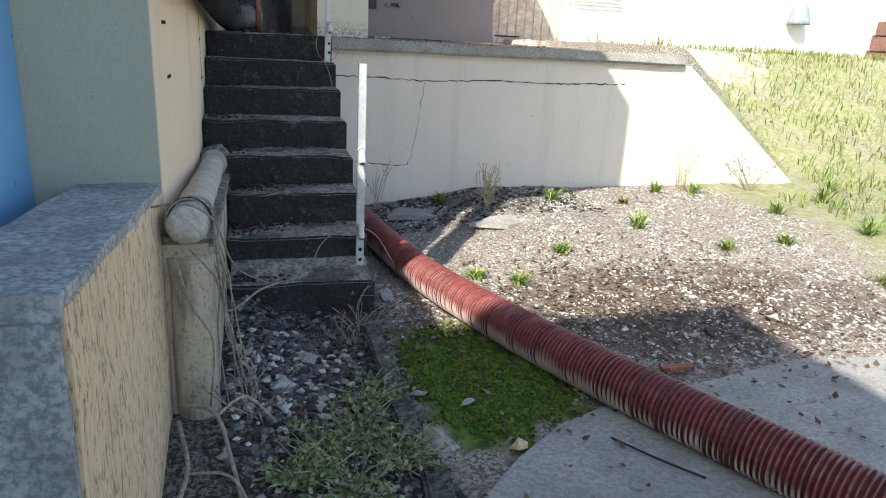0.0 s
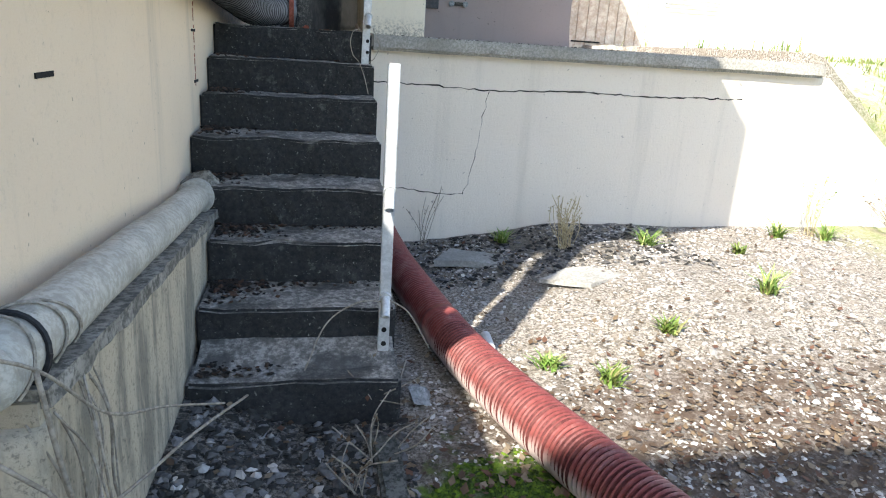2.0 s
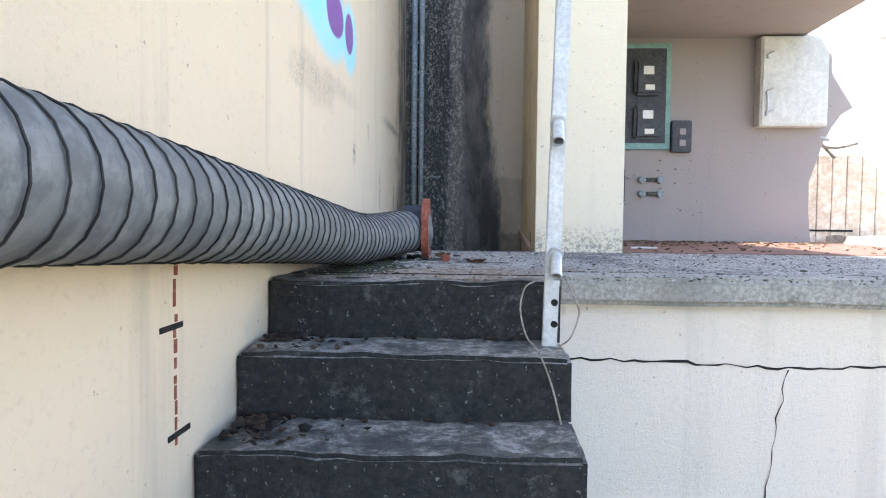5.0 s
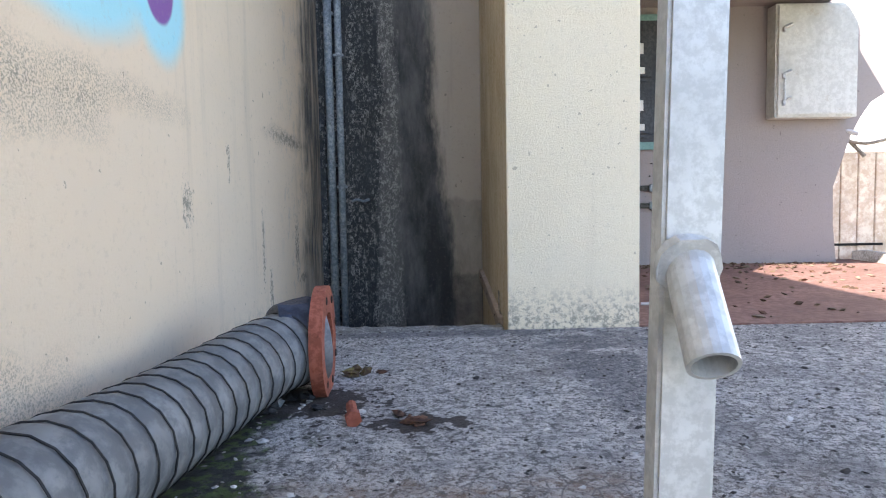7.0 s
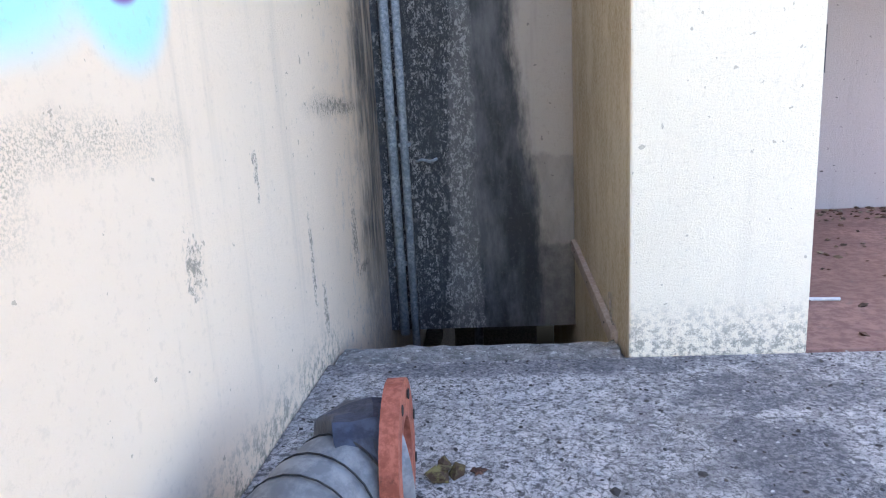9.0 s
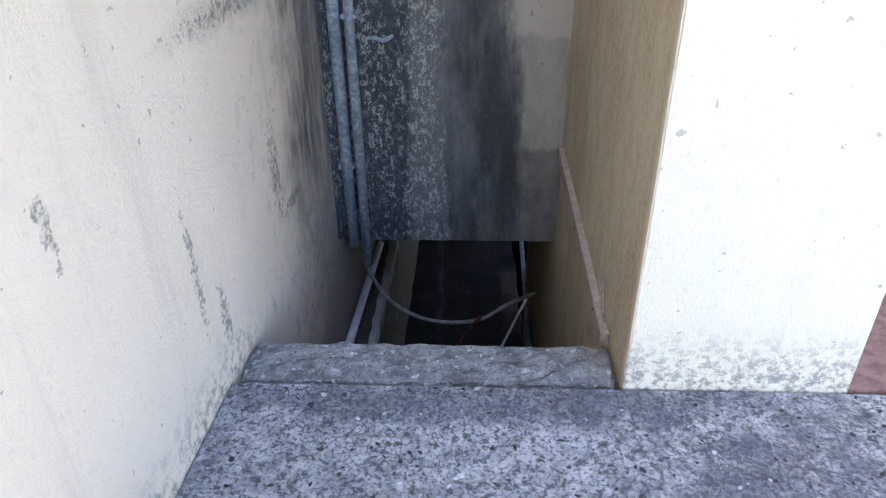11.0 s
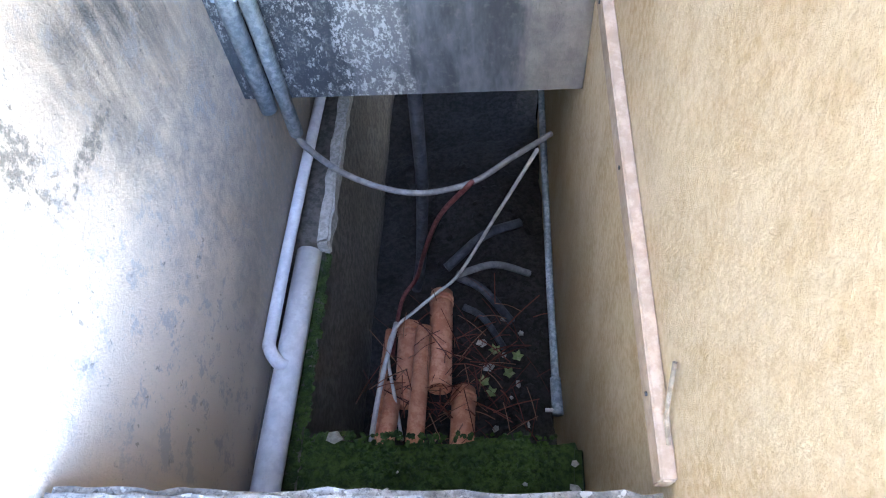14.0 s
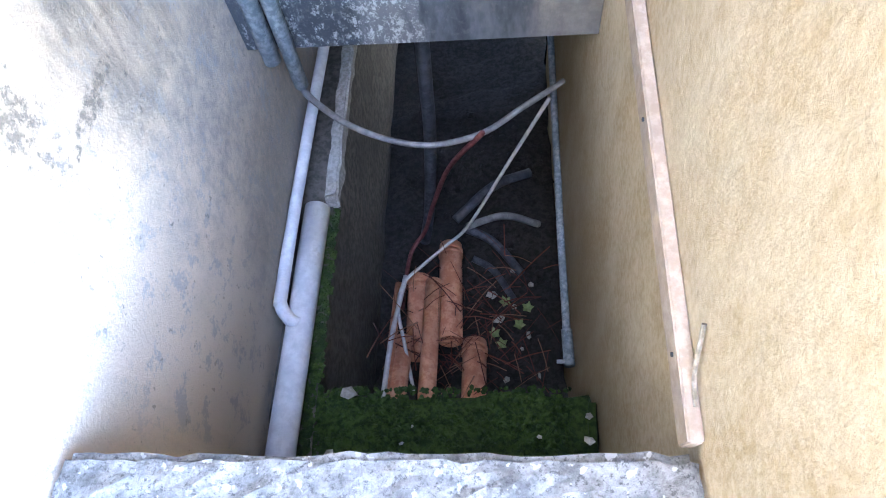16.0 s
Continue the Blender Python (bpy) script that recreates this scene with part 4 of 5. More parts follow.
part("pipe", pipe_open((-0.03, 5.588, 1.075), (-0.034, 5.59, 4.2), 0.025, 0.004, 16), CONDUIT, riser2, smooth=True)
for z in (1.45, 2.2, 3.1):
    part("clip", block(-0.066, 0.003, 5.58, 5.618, z, z + 0.02, 0.003), CONDUIT, riser2)
bracket = tube(smooth_line([(0.09, 5.60, 1.99), (0.12, 5.57, 2.0), (0.16, 5.57, 1.99), (0.19, 5.60, 2.0)]), 0.008, 8)
solid("bracket", bracket, CONDUIT, "small metal bracket on the blackened wall", "bracket")

solid("cable", tube(smooth_line([(0.03, 5.577, 1.02), (0.034, 5.58, 0.936), (0.112, 5.6, 0.775), (0.242, 5.6, 0.677), (0.387, 5.6, 0.642), (0.55, 5.66, 0.62), (0.685, 5.73, 0.66), (0.782, 5.8, 0.663), (0.83, 5.84, 0.66)]), 0.0105, 10), CABLE, "grey cable sagging across the pit", "cable", "cables in the pit", smooth=True)
solid("cable", tube(smooth_line([(0.776, 5.75, 0.679), (0.654, 5.75, 0.349), (0.465, 5.75, -0.16), (0.36, 5.65, -0.17), (0.267, 5.549, -0.15), (0.19, 5.47, -0.15), (0.165, 5.35, -0.15), (0.2, 5.18, -0.18), (0.235, 5.008, -0.25)]), 0.0075, 8), WHITECABLE, "white cable crossing the pit onto the orange pipes", "cable", "cables in the pit", smooth=True)
solid("cable", tube(smooth_line([(0.55, 5.63, 0.66), (0.42, 5.66, 0.42), (0.33, 5.7, 0.1), (0.27, 5.72, -0.15), (0.2, 5.62, -0.2), (0.16, 5.4, -0.3)]), 0.010, 8), GROOVE, "dull red cable in the pit", "cable", "cables in the pit", smooth=True)
solid("cable", tube(smooth_line([(0.36, 5.95, 1.09), (0.345, 5.9, 0.6), (0.33, 5.9, 0.3), (0.28, 5.88, -0.2), (0.24, 5.8, -0.4)]), 0.026, 10), DARKCABLE, "thick black cable hanging into the pit", "cable", "cables in the pit", smooth=True)
for k, (a, b, r, m) in enumerate((((0.46, 5.75, -0.17), (0.79, 5.86, -0.36), 0.017, CABLE), ((0.44, 5.76, -0.2), (0.70, 5.60, -0.36), 0.02, DARKCABLE), ((0.40, 5.8, -0.2), (0.75, 6.05, -0.2), 0.022, DARKCABLE), ((0.48, 5.62, -0.24), (0.66, 5.48, -0.38), 0.016, DARKCABLE))):
    mid = Vector(a).lerp(Vector(b), 0.5) + Vector((0, 0.02, 0.05))
    solid("cable", tube(smooth_line([a, mid, b]), r, 8), m, "cut cable end on the pit floor", "cable", "cables in the pit", smooth=True)
side = thing("side_pipe", "thin grey pipe along the pit wall with a brass end", "pipe", at=(0.855, 5.1, -0.1))
part("pipe", tube([(0.862, 7.4, 0.25), (0.858, 5.6, -0.06), (0.857, 5.2, -0.075)], 0.016, 12), CONDUIT, side, smooth=True)
part("fitting", tube([(0.857, 5.21, -0.075), (0.857, 5.12, -0.07), (0.857, 5.06, -0.065)], 0.022, 12), CONDUIT, side, "dull metal fitting", smooth=True)
part("tap", tube([(0.81, 5.075, -0.06), (0.87, 5.075, -0.06)], 0.008, 8), PVC, side)

for a, b, r, wall in (((0.17, 4.82, -0.12), (0.185, 5.24, -0.24), 0.04, 0.004), ((0.235, 5.16, -0.28), (0.235, 5.54, -0.24), 0.046, 0.005), ((0.30, 4.82, -0.10), (0.308, 5.50, -0.22), 0.036, 0.004), ((0.385, 5.22, -0.22), (0.374, 5.72, -0.30), 0.052, 0.005), ((0.483, 4.82, -0.12), (0.487, 5.22, -0.24), 0.05, 0.005), ((0.13, 4.82, -0.12), (0.15, 5.5, -0.24), 0.018, 0.003)):
    p = thing("terracotta_pipe", "orange-brown plastic conduit pipe end in the pit", "pipe", "orange pipes in the pit", at=a)
    part("pipe", pipe_open(a, b, r, wall, 20), ORANGE, p, smooth=True)
    d = (Vector(b) - Vector(a)).normalized()
    if r > 0.045:
        for s in (0.03, 0.055):
            part("rib", pipe_open(Vector(b) - d * s, Vector(b) - d * (s + 0.01), r + 0.005, 0.006, 20), ORANGE, p)

root = bmesh.new()
rr = random.Random(12)
for _ in range(190):
    a = Vector((min(0.8, max(0.14, rr.gauss(0.46, 0.15))), rr.gauss(5.25, 0.2), rr.uniform(-0.34, -0.1)))
    d = Vector((rr.uniform(-.2, .2), rr.uniform(-.2, .2), rr.uniform(-.12, .08)))
    tube(smooth_line([a, a + d * 0.5 + Vector((0, 0, 0.02)), a + d], 3), rr.uniform(0.0012, 0.003), 4, root)
solid("dry_roots", root, ROOT, "tangle of dry brown roots over the pit pipes", "roots", kind="stuff")
rubble = bmesh.new()
for _ in range(500):
    pebble(rubble, (rr.uniform(0.05, 0.86), rr.uniform(4.85, 6.6), rr.uniform(-0.44, -0.38)), rr.uniform(0.008, 0.03), rr)
solid("pit_rubble", rubble, PITSHADE, "dark rubble on the pit floor", "rubble", kind="stuff")

for x, y, r in ((0.72, 5.3, 0.022), (0.69, 5.24, 0.018), (0.59, 5.38, 0.026), (0.66, 5.44, 0.02), (0.62, 5.1, 0.016), (0.76, 5.12, 0.014), (0.56, 5.5, 0.02), (0.74, 5.55, 0.017), (0.66, 5.62, 0.015)):
    bm = bmesh.new()
    pebble(bm, (x, y, -0.375), r, rr, 0.6)
    solid("stone", bm, COPING, "pale stone among rubble on the pit floor", "stone", "stones on the pit floor")
for x, y, t in ((0.62, 5.45, 0.4), (0.68, 5.34, 2.0), (0.57, 5.3, 4.0), (0.72, 5.42, 1.0), (0.6, 5.25, 5.2)):
    bm = bmesh.new()
    for k in range(5):
        leaf(bm, (x, y, -0.35), 0.035, 0.35, t + k * 1.25, rr)
    solid("fern_leaf", bm, CREEPER, "small green leaves sprouting on the pit floor", "leaf", "leaves on the pit floor")
solid("cable", tube(smooth_line([(0.13, 4.9, -0.1), (0.15, 5.2, -0.12), (0.19, 5.5, -0.16)]), 0.011, 8), WHITECABLE, "dirty white cable lying along the orange pipes", "cable", "cables in the pit", smooth=True)

plank = thing("batten", "pale brown painted wooden batten leaning along the pit wall", "batten", at=(0.86, 4.45, 1.42))
a, b = Vector((0.868, 4.452, 1.43)), Vector((0.866, 5.56, 1.535))
d = (b - a)
ln = d.length
bm = block(-0.013, 0.011, 0, ln, -0.03, 0.03, 0.003)
bmesh.ops.transform(bm, matrix=Matrix.Translation(a) @ Vector((0, 1, 0)).rotation_difference(d).to_matrix().to_4x4(), verts=bm.verts)
part("board", bm, BATTEN, plank)
for k in (0.12, 0.5, 0.88):
    p = a.lerp(b, k)
    part("nail", tube([p + Vector((-0.012, 0, 0.005)), p + Vector((-0.016, 0, 0.005))], 0.004, 8), DARKCABLE, plank, "dark nail head")
split = tube(smooth_line([(0.872, 4.50, 1.465), (0.87, 4.54, 1.49), (0.874, 4.59, 1.56)]), 0.004, 6)
solid("splinter", split, TWIG, "thin wood splinter standing beside the batten", "splinter")

# ---- porch beyond the pier ----
solid("porch_floor", block(1.432, 4.9, 4.26, 7.98, 0.6, 1.446), REDFLOOR, "dusty red floor of the porch", "floor", kind="structure")
back = cut(prism([(1.432, 1.3), (3.83, 1.3), (3.80, 1.5), (3.775, 1.75), (3.77, 2.05), (3.82, 2.2), (3.90, 2.44), (3.97, 2.58), (4.06, 2.71), (4.16, 2.77), (4.28, 2.81), (4.25, 2.95), (4.26, 3.2), (4.33, 3.33), (4.40, 3.45), (4.9, 3.56), (1.432, 3.56)], "y", 6.8, 6.95), 0.4)
solid("wall_porch", back, ROOM, "dusky rendered porch wall, broken away along its end", "wall", kind="structure")
solid("porch_ceiling", block(1.432, 3.65, 4.9, 6.95, 3.46, 3.6), ROOM, "plain porch ceiling", "ceiling", kind="structure")
solid("facade", block(3.4, 16, 8.0, 8.3, 0.8, 7.0), WHITE, "bright sunlit white building facade", "wall", kind="structure")
solid("facade_plinth", block(5.9, 16, 7.88, 8.0, 0.8, 1.46, 0.01), COPING, "grey concrete plinth along the facade", "plinth", kind="structure")

meter = thing("meter_panel", "teal framed board with black electric meters on the porch wall", "meter panel", at=(1.95, 6.78, 2.38))
part("board", block(1.60, 2.40, 6.765, 6.80, 2.36, 3.40, 0.004), TEAL, meter)
part("inner_board", block(1.65, 2.35, 6.758, 6.766, 2.42, 3.35), DARKBOX, meter, "dark inner board")
for x, z in ((1.82, 3.05), (2.16, 3.05), (1.82, 2.62), (2.16, 2.62)):
    mt = part("meter", block(x - 0.13, x + 0.13, 6.68, 6.757, z - 0.17, z + 0.17, 0.03), DARKBOX, meter)
    part("dial", block(x - 0.05, x + 0.05, 6.674, 6.681, z + 0.03, z + 0.11), PAPER, mt, "white dial")
    part("plate", block(x - 0.03, x + 0.06, 6.674, 6.681, z - 0.12, z - 0.07), PAPER, mt, "white label plate")
sw = thing("switch_box", "small brown electrical switch box on the porch wall", "switch box", at=(2.5, 6.78, 2.36))
part("case", block(2.41, 2.60, 6.72, 6.80, 2.33, 2.64, 0.008), DARKBOX, sw)
for z in (2.42, 2.53):
    part("fuse", block(2.48, 2.54, 6.71, 6.721, z - 0.03, z + 0.03, 0.004), ROOM, sw)
sb = thing("switch_box", "dark grey square cover on the porch wall", "switch box", at=(1.86, 6.78, 1.85))
part("case", block(1.76, 1.97, 6.76, 6.80, 1.84, 2.16, 0.006), DARKBOX, sb)
for z in (1.92, 2.06):
    cl = thing("pipe_clamp", "rusty pipe clamp fixed on the porch wall", "clamp", "rusty clamps on the porch wall", at=(2.22, 6.79, z))
    part("bar", block(2.12, 2.34, 6.77, 6.80, z - 0.02, z + 0.02, 0.006), DARKCONC, cl)
    for x in (2.14, 2.32):
        part("lug", tube([(x, 6.75, z), (x, 6.80, z)], 0.035, 10), CONDUIT, cl)
cab = thing("wall_cabinet", "pale grey metal cabinet with latches on the porch wall", "cabinet", at=(3.5, 6.75, 2.58))
part("body", block(3.22, 3.86, 6.66, 6.80, 2.58, 3.44, 0.006), PALEBOX, cab)
dr = part("door", block(3.235, 3.845, 6.645, 6.659, 2.60, 3.42, 0.004), PALEBOX, cab)
for z in (2.7, 2.9, 3.25):
    part("latch", tube([(3.27, 6.625, z - 0.03), (3.27, 6.635, z), (3.33, 6.63, z + 0.03)], 0.012, 8), GALV, dr)
part("latch_rod", tube([(3.28, 6.63, 2.68), (3.28, 6.63, 2.92)], 0.008, 8), GALV, dr)
pr = random.Random(31)
for _ in range(26):
    x, z = pr.uniform(1.5, 3.0), pr.uniform(1.5, 2.3)
    bm = bmesh.new()
    pebble(bm, (x, 6.798, z), pr.uniform(0.008, 0.02), pr, 0.4)
    solid("wall_plug", bm, BLACK, "small dark fixing hole in the render", "hole", "fixing holes in the porch wall")
bm = bmesh.new()
for _ in range(420):
    pebble(bm, (pr.uniform(1.5, 3.7), 6.78 - min(2.4, abs(pr.gauss(0, pr.choice((0.2, 1.2))))), 1.45), pr.uniform(0.008, 0.03), pr, 0.5)
solid("porch_debris", bm, LITTER, "broken plaster and dirt along the porch wall", "debris", kind="stuff")

shutter = thing("wooden_door", "weathered plank door with peeling paint beyond the broken wall", "door", at=(4.2, 7.0, 1.45))
for k in range(9):
    x = 3.80 + 0.145 * k
    part("plank", roughen(cut(block(x, x + 0.138, 6.98, 7.02, 1.447, 2.33, 0.004), 0.3), 7, 0.004), TIMBER, shutter)
for z in (1.62, 2.2):
    part("rail", block(3.80, 5.1, 7.022, 7.05, z, z + 0.07, 0.004), TIMBER, shutter)
part("hinge", block(3.88, 4.3, 6.965, 6.979, 1.56, 1.58, 0.002), BLACK, shutter)
rebar = tube(smooth_line([(3.86, 6.85, 2.42), (4.0, 6.75, 2.38), (4.18, 6.7, 2.42)]), 0.014, 8)
solid("rebar", rebar, TWIG, "bent bar sticking out of the broken wall", "bar", "bars in the broken wall")
solid("rebar", tube([(3.78, 6.86, 2.52), (3.95, 6.78, 2.46)], 0.02, 8), PVC, "white conduit stub in the broken wall", "bar", "bars in the broken wall")
solid("rebar", tube([(3.9, 6.86, 2.44), (3.98, 6.74, 2.28)], 0.016, 8), TWIG, "bent bar sticking out of the broken wall", "bar", "bars in the broken wall")
vent = thing("wall_vent", "slatted vent in the white facade", "vent", at=(6.2, 7.99, 2.2))
for k in range(6):
    part("slat", block(5.73, 6.64, 7.965, 8.0, 2.12 + 0.06 * k, 2.145 + 0.06 * k, 0.004), PALEBOX, vent)
lamp = thing("wall_lamp", "grey bell-shaped lamp on the white facade", "lamp", at=(10.4, 7.95, 2.1))
part("shade", tube([(10.42, 7.9, 2.10), (10.42, 7.9, 2.16), (10.42, 7.9, 2.32), (10.42, 7.9, 2.5)], lambda s: 0.22 - 0.26 * s, 16), CONDUIT, lamp, smooth=True)
part("arm", tube([(10.42, 7.9, 2.5), (10.42, 8.0, 2.52)], 0.02, 8), CONDUIT, lamp)
stack = thing("brick_stack", "stack of weathered reddish blocks beside the facade", "blocks", at=(12.6, 7.6, 1.36))
for k in range(3):
    for j in range(2):
        part("block", block(12.1 + 0.55 * j + 0.06 * k, 12.62 + 0.55 * j + 0.06 * k, 7.3, 7.8, 1.38 + 0.3 * k, 1.66 + 0.3 * k, 0.02), REDFLOOR, stack)
prop = tube([(5.34, 7.7, 1.45), (5.30, 7.75, 1.86)], 0.015, 6)
solid("prop_stick", prop, TIMBER, "thin wooden stick leaning at the facade", "stick")

# slots and scars in the long wall
for y, z in ((-0.55, 1.275), (-0.62, 1.475), (1.44, 1.143), (1.405, 1.39)):
    solid("wall_slot", block(-0.156, -0.152, y - 0.055, y + 0.055, z - 0.006, z + 0.007), BLACK, "narrow dark slot cut in the render", "slot", "slots in the long wall")
scar = thing("wall_scar", "rusty vertical scar in the cream render", "scar", at=(-0.154, 1.42, 1.12))
for k in range(14):
    z = 1.12 + 0.035 * k
    part("chip", block(-0.156, -0.153, 1.418 + rr.uniform(-.006, .004), 1.43 + rr.uniform(-.004, .006), z, z + rr.uniform(0.01, 0.035)), FLANGE, scar)

# ---- loose things on the landing and steps ----
dbr = random.Random(8)
for x, y, r, m, lab in ((0.335, 3.56, 0.042, MOSSCLOD, "mossy brown lump of rotten material behind the flange"), (0.40, 3.57, 0.016, CLOD, "small brown crumb behind the flange"), (0.52, 3.09, 0.03, CLOD, "flat brown rotten scrap on the landing"), (0.47, 3.14, 0.02, CLOD, "flat brown rotten scrap on the landing"), (0.2, 3.30, 0.04, WIRE, "black plastic scrap under the flange"), (0.26, 3.21, 0.022, WIRE, "black plastic scrap under the flange"), (0.13, 3.18, 0.03, WIRE, "black plastic scrap under the duct"), (0.135, 3.26, 0.032, BLOCKTOP, "pale grey scrap of plastic under the duct"), (0.12, 3.42, 0.04, STRAW, "yellowish scrap under the duct")):
    bm = bmesh.new()
    for _ in range(5):
        pebble(bm, (x + dbr.uniform(-.6, .6) * r, y + dbr.uniform(-.6, .6) * r, Z_LAND + 0.25 * r), r * dbr.uniform(0.6, 1.1), dbr, 0.5)
    solid("debris_lump", bm, m, lab, "debris")
bolt = thing("rusty_bolt", "short rusty bolt lying on the landing", "bolt", at=(0.36, 3.13, Z_LAND))
part("shank", roughen(tube([(0.352, 3.19, 1.456), (0.36, 3.14, 1.456), (0.368, 3.09, 1.456)], 0.014, 10), 40, 0.003), FLANGE, bolt)
part("head", tube([(0.368, 3.09, 1.458), (0.372, 3.068, 1.458)], 0.021, 6), FLANGE, bolt)
solid("white_stick", tube([(1.6, 4.78, 1.454), (1.78, 4.76, 1.454)], 0.007, 8), PVC, "thin white plastic stick on the porch floor", "stick")
bm = bmesh.new()
for _ in range(3600):
    x, y = dbr.uniform(-0.1, 3.8), dbr.uniform(2.2, 4.25)
    if dbr.random() < 0.05:
        x, y = dbr.uniform(-0.09, 0.4), dbr.uniform(2.4, 3.6)
    pebble(bm, (x, y, Z_LAND + 0.001), dbr.uniform(0.003, 0.009) * (1.8 if dbr.random() < 0.06 else 1), dbr, 0.4)
solid("landing_grit", bm, CRUMB, "grit and crumbs scattered on the landing", "grit", kind="stuff")
bm = bmesh.new()
for _ in range(900):
    k = dbr.choice((0, 0, 0, 1, 1, 2, 2, 3, 4, 5, 6))
    left = 0.0 if k < 3 else -0.15
    x = left + abs(dbr.gauss(0, 0.13)) + 0.03
    y = dbr.uniform(STEP_Y[k] + 0.05, STEP_Y[k + 1])
    if dbr.random() < 0.3:
        x, y = dbr.uniform(left, 0.75), STEP_Y[k + 1] - abs(dbr.gauss(0, 0.03))
    pebble(bm, (min(x, 0.75), y, 0.18 * (k + 1) + 0.006), dbr.uniform(0.005, 0.016), dbr)
for k, w in ((0, 0.26), (1, 0.22), (2, 0.2), (3, 0.17), (4, 0.13), (5, 0.13), (6, 0.09)):
    left = 0.0 if k < 3 else -0.15
    for _ in range(90):
        x = left + 0.03 + abs(dbr.gauss(0, w * 0.5))
        y = STEP_Y[k + 1] - 0.01 - abs(dbr.gauss(0, 0.07))
        pebble(bm, (x, max(y, STEP_Y[k] + 0.05), 0.18 * (k + 1) + 0.008), dbr.uniform(0.008, 0.022), dbr, 0.6)
solid("step_dirt", bm, HUMUS, "dead leaves and dirt gathered on the treads", "dirt", kind="stuff")

# ---- yard: stones, litter, weeds ----
yr = random.Random(5)


def on_pad(x, y):
    return x > 0.82 and y < -1.0 - 0.35 * max(0.0, 1.9 - x)


bm = bmesh.new()
for _ in range(20000):
    x, y = yr.uniform(0.85, 4.6), yr.uniform(-1.2, 2.38)
    if on_pad(x, y) or (x - 1.12) ** 2 / 0.16 + (y + 0.83) ** 2 / 0.26 < 1:
        continue
    if noise.noise(Vector((x * 2.4, y * 2.4, 7.0))) < yr.uniform(-0.55, 0.2):
        continue
    pebble(bm, (x, y, height(x, y) + 0.003), yr.uniform(0.005, 0.015) * (1.9 if yr.random() < 0.06 else 1), yr)
solid("gravel", bm, GRAVEL, "pale crushed gravel scattered over the yard", "gravel", kind="stuff")
bm = bmesh.new()
for _ in range(4200):
    x, y = yr.uniform(0.0, 0.8), yr.uniform(-2.3, 0.0)
    if yr.random() < 0.3:
        x, y = yr.uniform(0.8, 3.0), yr.uniform(1.4, 2.38)
    pebble(bm, (x, y, height(x, y) + 0.004), yr.uniform(0.007, 0.03) * (1.6 if yr.random() < 0.05 else 1), yr)
solid("rubble", bm, DARKCHIP, "dark broken rubble at the foot of the steps", "rubble", kind="stuff")
bm = bmesh.new()
for _ in range(300):
    x, y = yr.uniform(0.02, 0.62), yr.choice((yr.gauss(-0.75, 0.25), yr.gauss(-1.3, 0.3)))
    pebble(bm, (x, y, height(x, y) + 0.008), yr.uniform(0.01, 0.032), yr, 0.7)
solid("pale_rubble", bm, GRAVEL, "pale plaster rubble at the foot of the steps", "rubble", kind="stuff")
bm = bmesh.new()


for _ in range(2600):
    x, y = yr.gauss(2.2, 0.8), yr.gauss(-0.35, 0.4)
    if yr.random() < 0.3:
        x, y = yr.uniform(0.0, 3.8), yr.uniform(-1.8, 2.3)
    if x < 0 or y > 2.35 or y < -2:
        continue
    leaf(bm, (x, y, height(x, y) + 0.012 + (0.02 if on_pad(x, y) else 0)), yr.uniform(0.015, 0.045), yr.uniform(-.4, .4), yr.uniform(0, 6.3), yr)
solid("leaf_litter", bm, LITTER, "dry brown leaf litter over the yard", "leaves", kind="stuff")
bm = bmesh.new()
for _ in range(7000):
    a, q = yr.uniform(0, 6.3), math.sqrt(yr.random())
    x, y = 1.12 + 0.42 * q * math.cos(a) * yr.uniform(0.7, 1.15), -0.83 + 0.52 * q * math.sin(a) * yr.uniform(0.7, 1.15)
    if noise.noise(Vector((x * 5, y * 5, 0))) < -0.25:
        continue
    pebble(bm, (x, y, height(x, y) + 0.004), yr.uniform(0.006, 0.013), yr, 0.9)
solid("moss_patch", bm, MOSS, "bright green moss cushion on damp ground", "moss", kind="stuff")


def blade(bm, x, y, z, h, lean, turn, w=0.004):
    d = Vector((math.cos(turn), math.sin(turn), 0))
    s = Vector((-d.y, d.x, 0)) * w
    p0, p1, p2 = Vector((x, y, z)), Vector((x, y, z)) + d * lean * 0.35 + Vector((0, 0, h * 0.6)), Vector((x, y, z)) + d * lean + Vector((0, 0, h))
    a, b, c, e = bm.verts.new(p0 - s), bm.verts.new(p0 + s), bm.verts.new(p1 + s * 0.8), bm.verts.new(p1 - s * 0.8)
    bm.faces.new((a, b, c, e))
    bm.faces.new((e, c, bm.verts.new(p2)))


bm = bmesh.new()
for _ in range(17000):
    x, y = yr.uniform(4.2, 12.5), yr.uniform(0.2, 7.8)
    if y < WALL_Y + 0.25 and x < 6.05 and y > WALL_Y - 0.6 or (y < 2.2 and x < 5.0):
        continue
    if (y > 4.8 and x < 7.4 and yr.random() < 0.9) or noise.noise(Vector((x * 1.7, y * 1.7, 9))) < yr.uniform(-0.45, 0.25):
        continue
    blade(bm, x, y, height(x, y) - 0.005, yr.uniform(0.04, 0.16), yr.uniform(0.02, 0.12), yr.uniform(0, 6.3), yr.uniform(0.004, 0.009))
solid("grass", bm, GRASS, "patchy green and straw-coloured grass on the bank", "grass", kind="stuff")


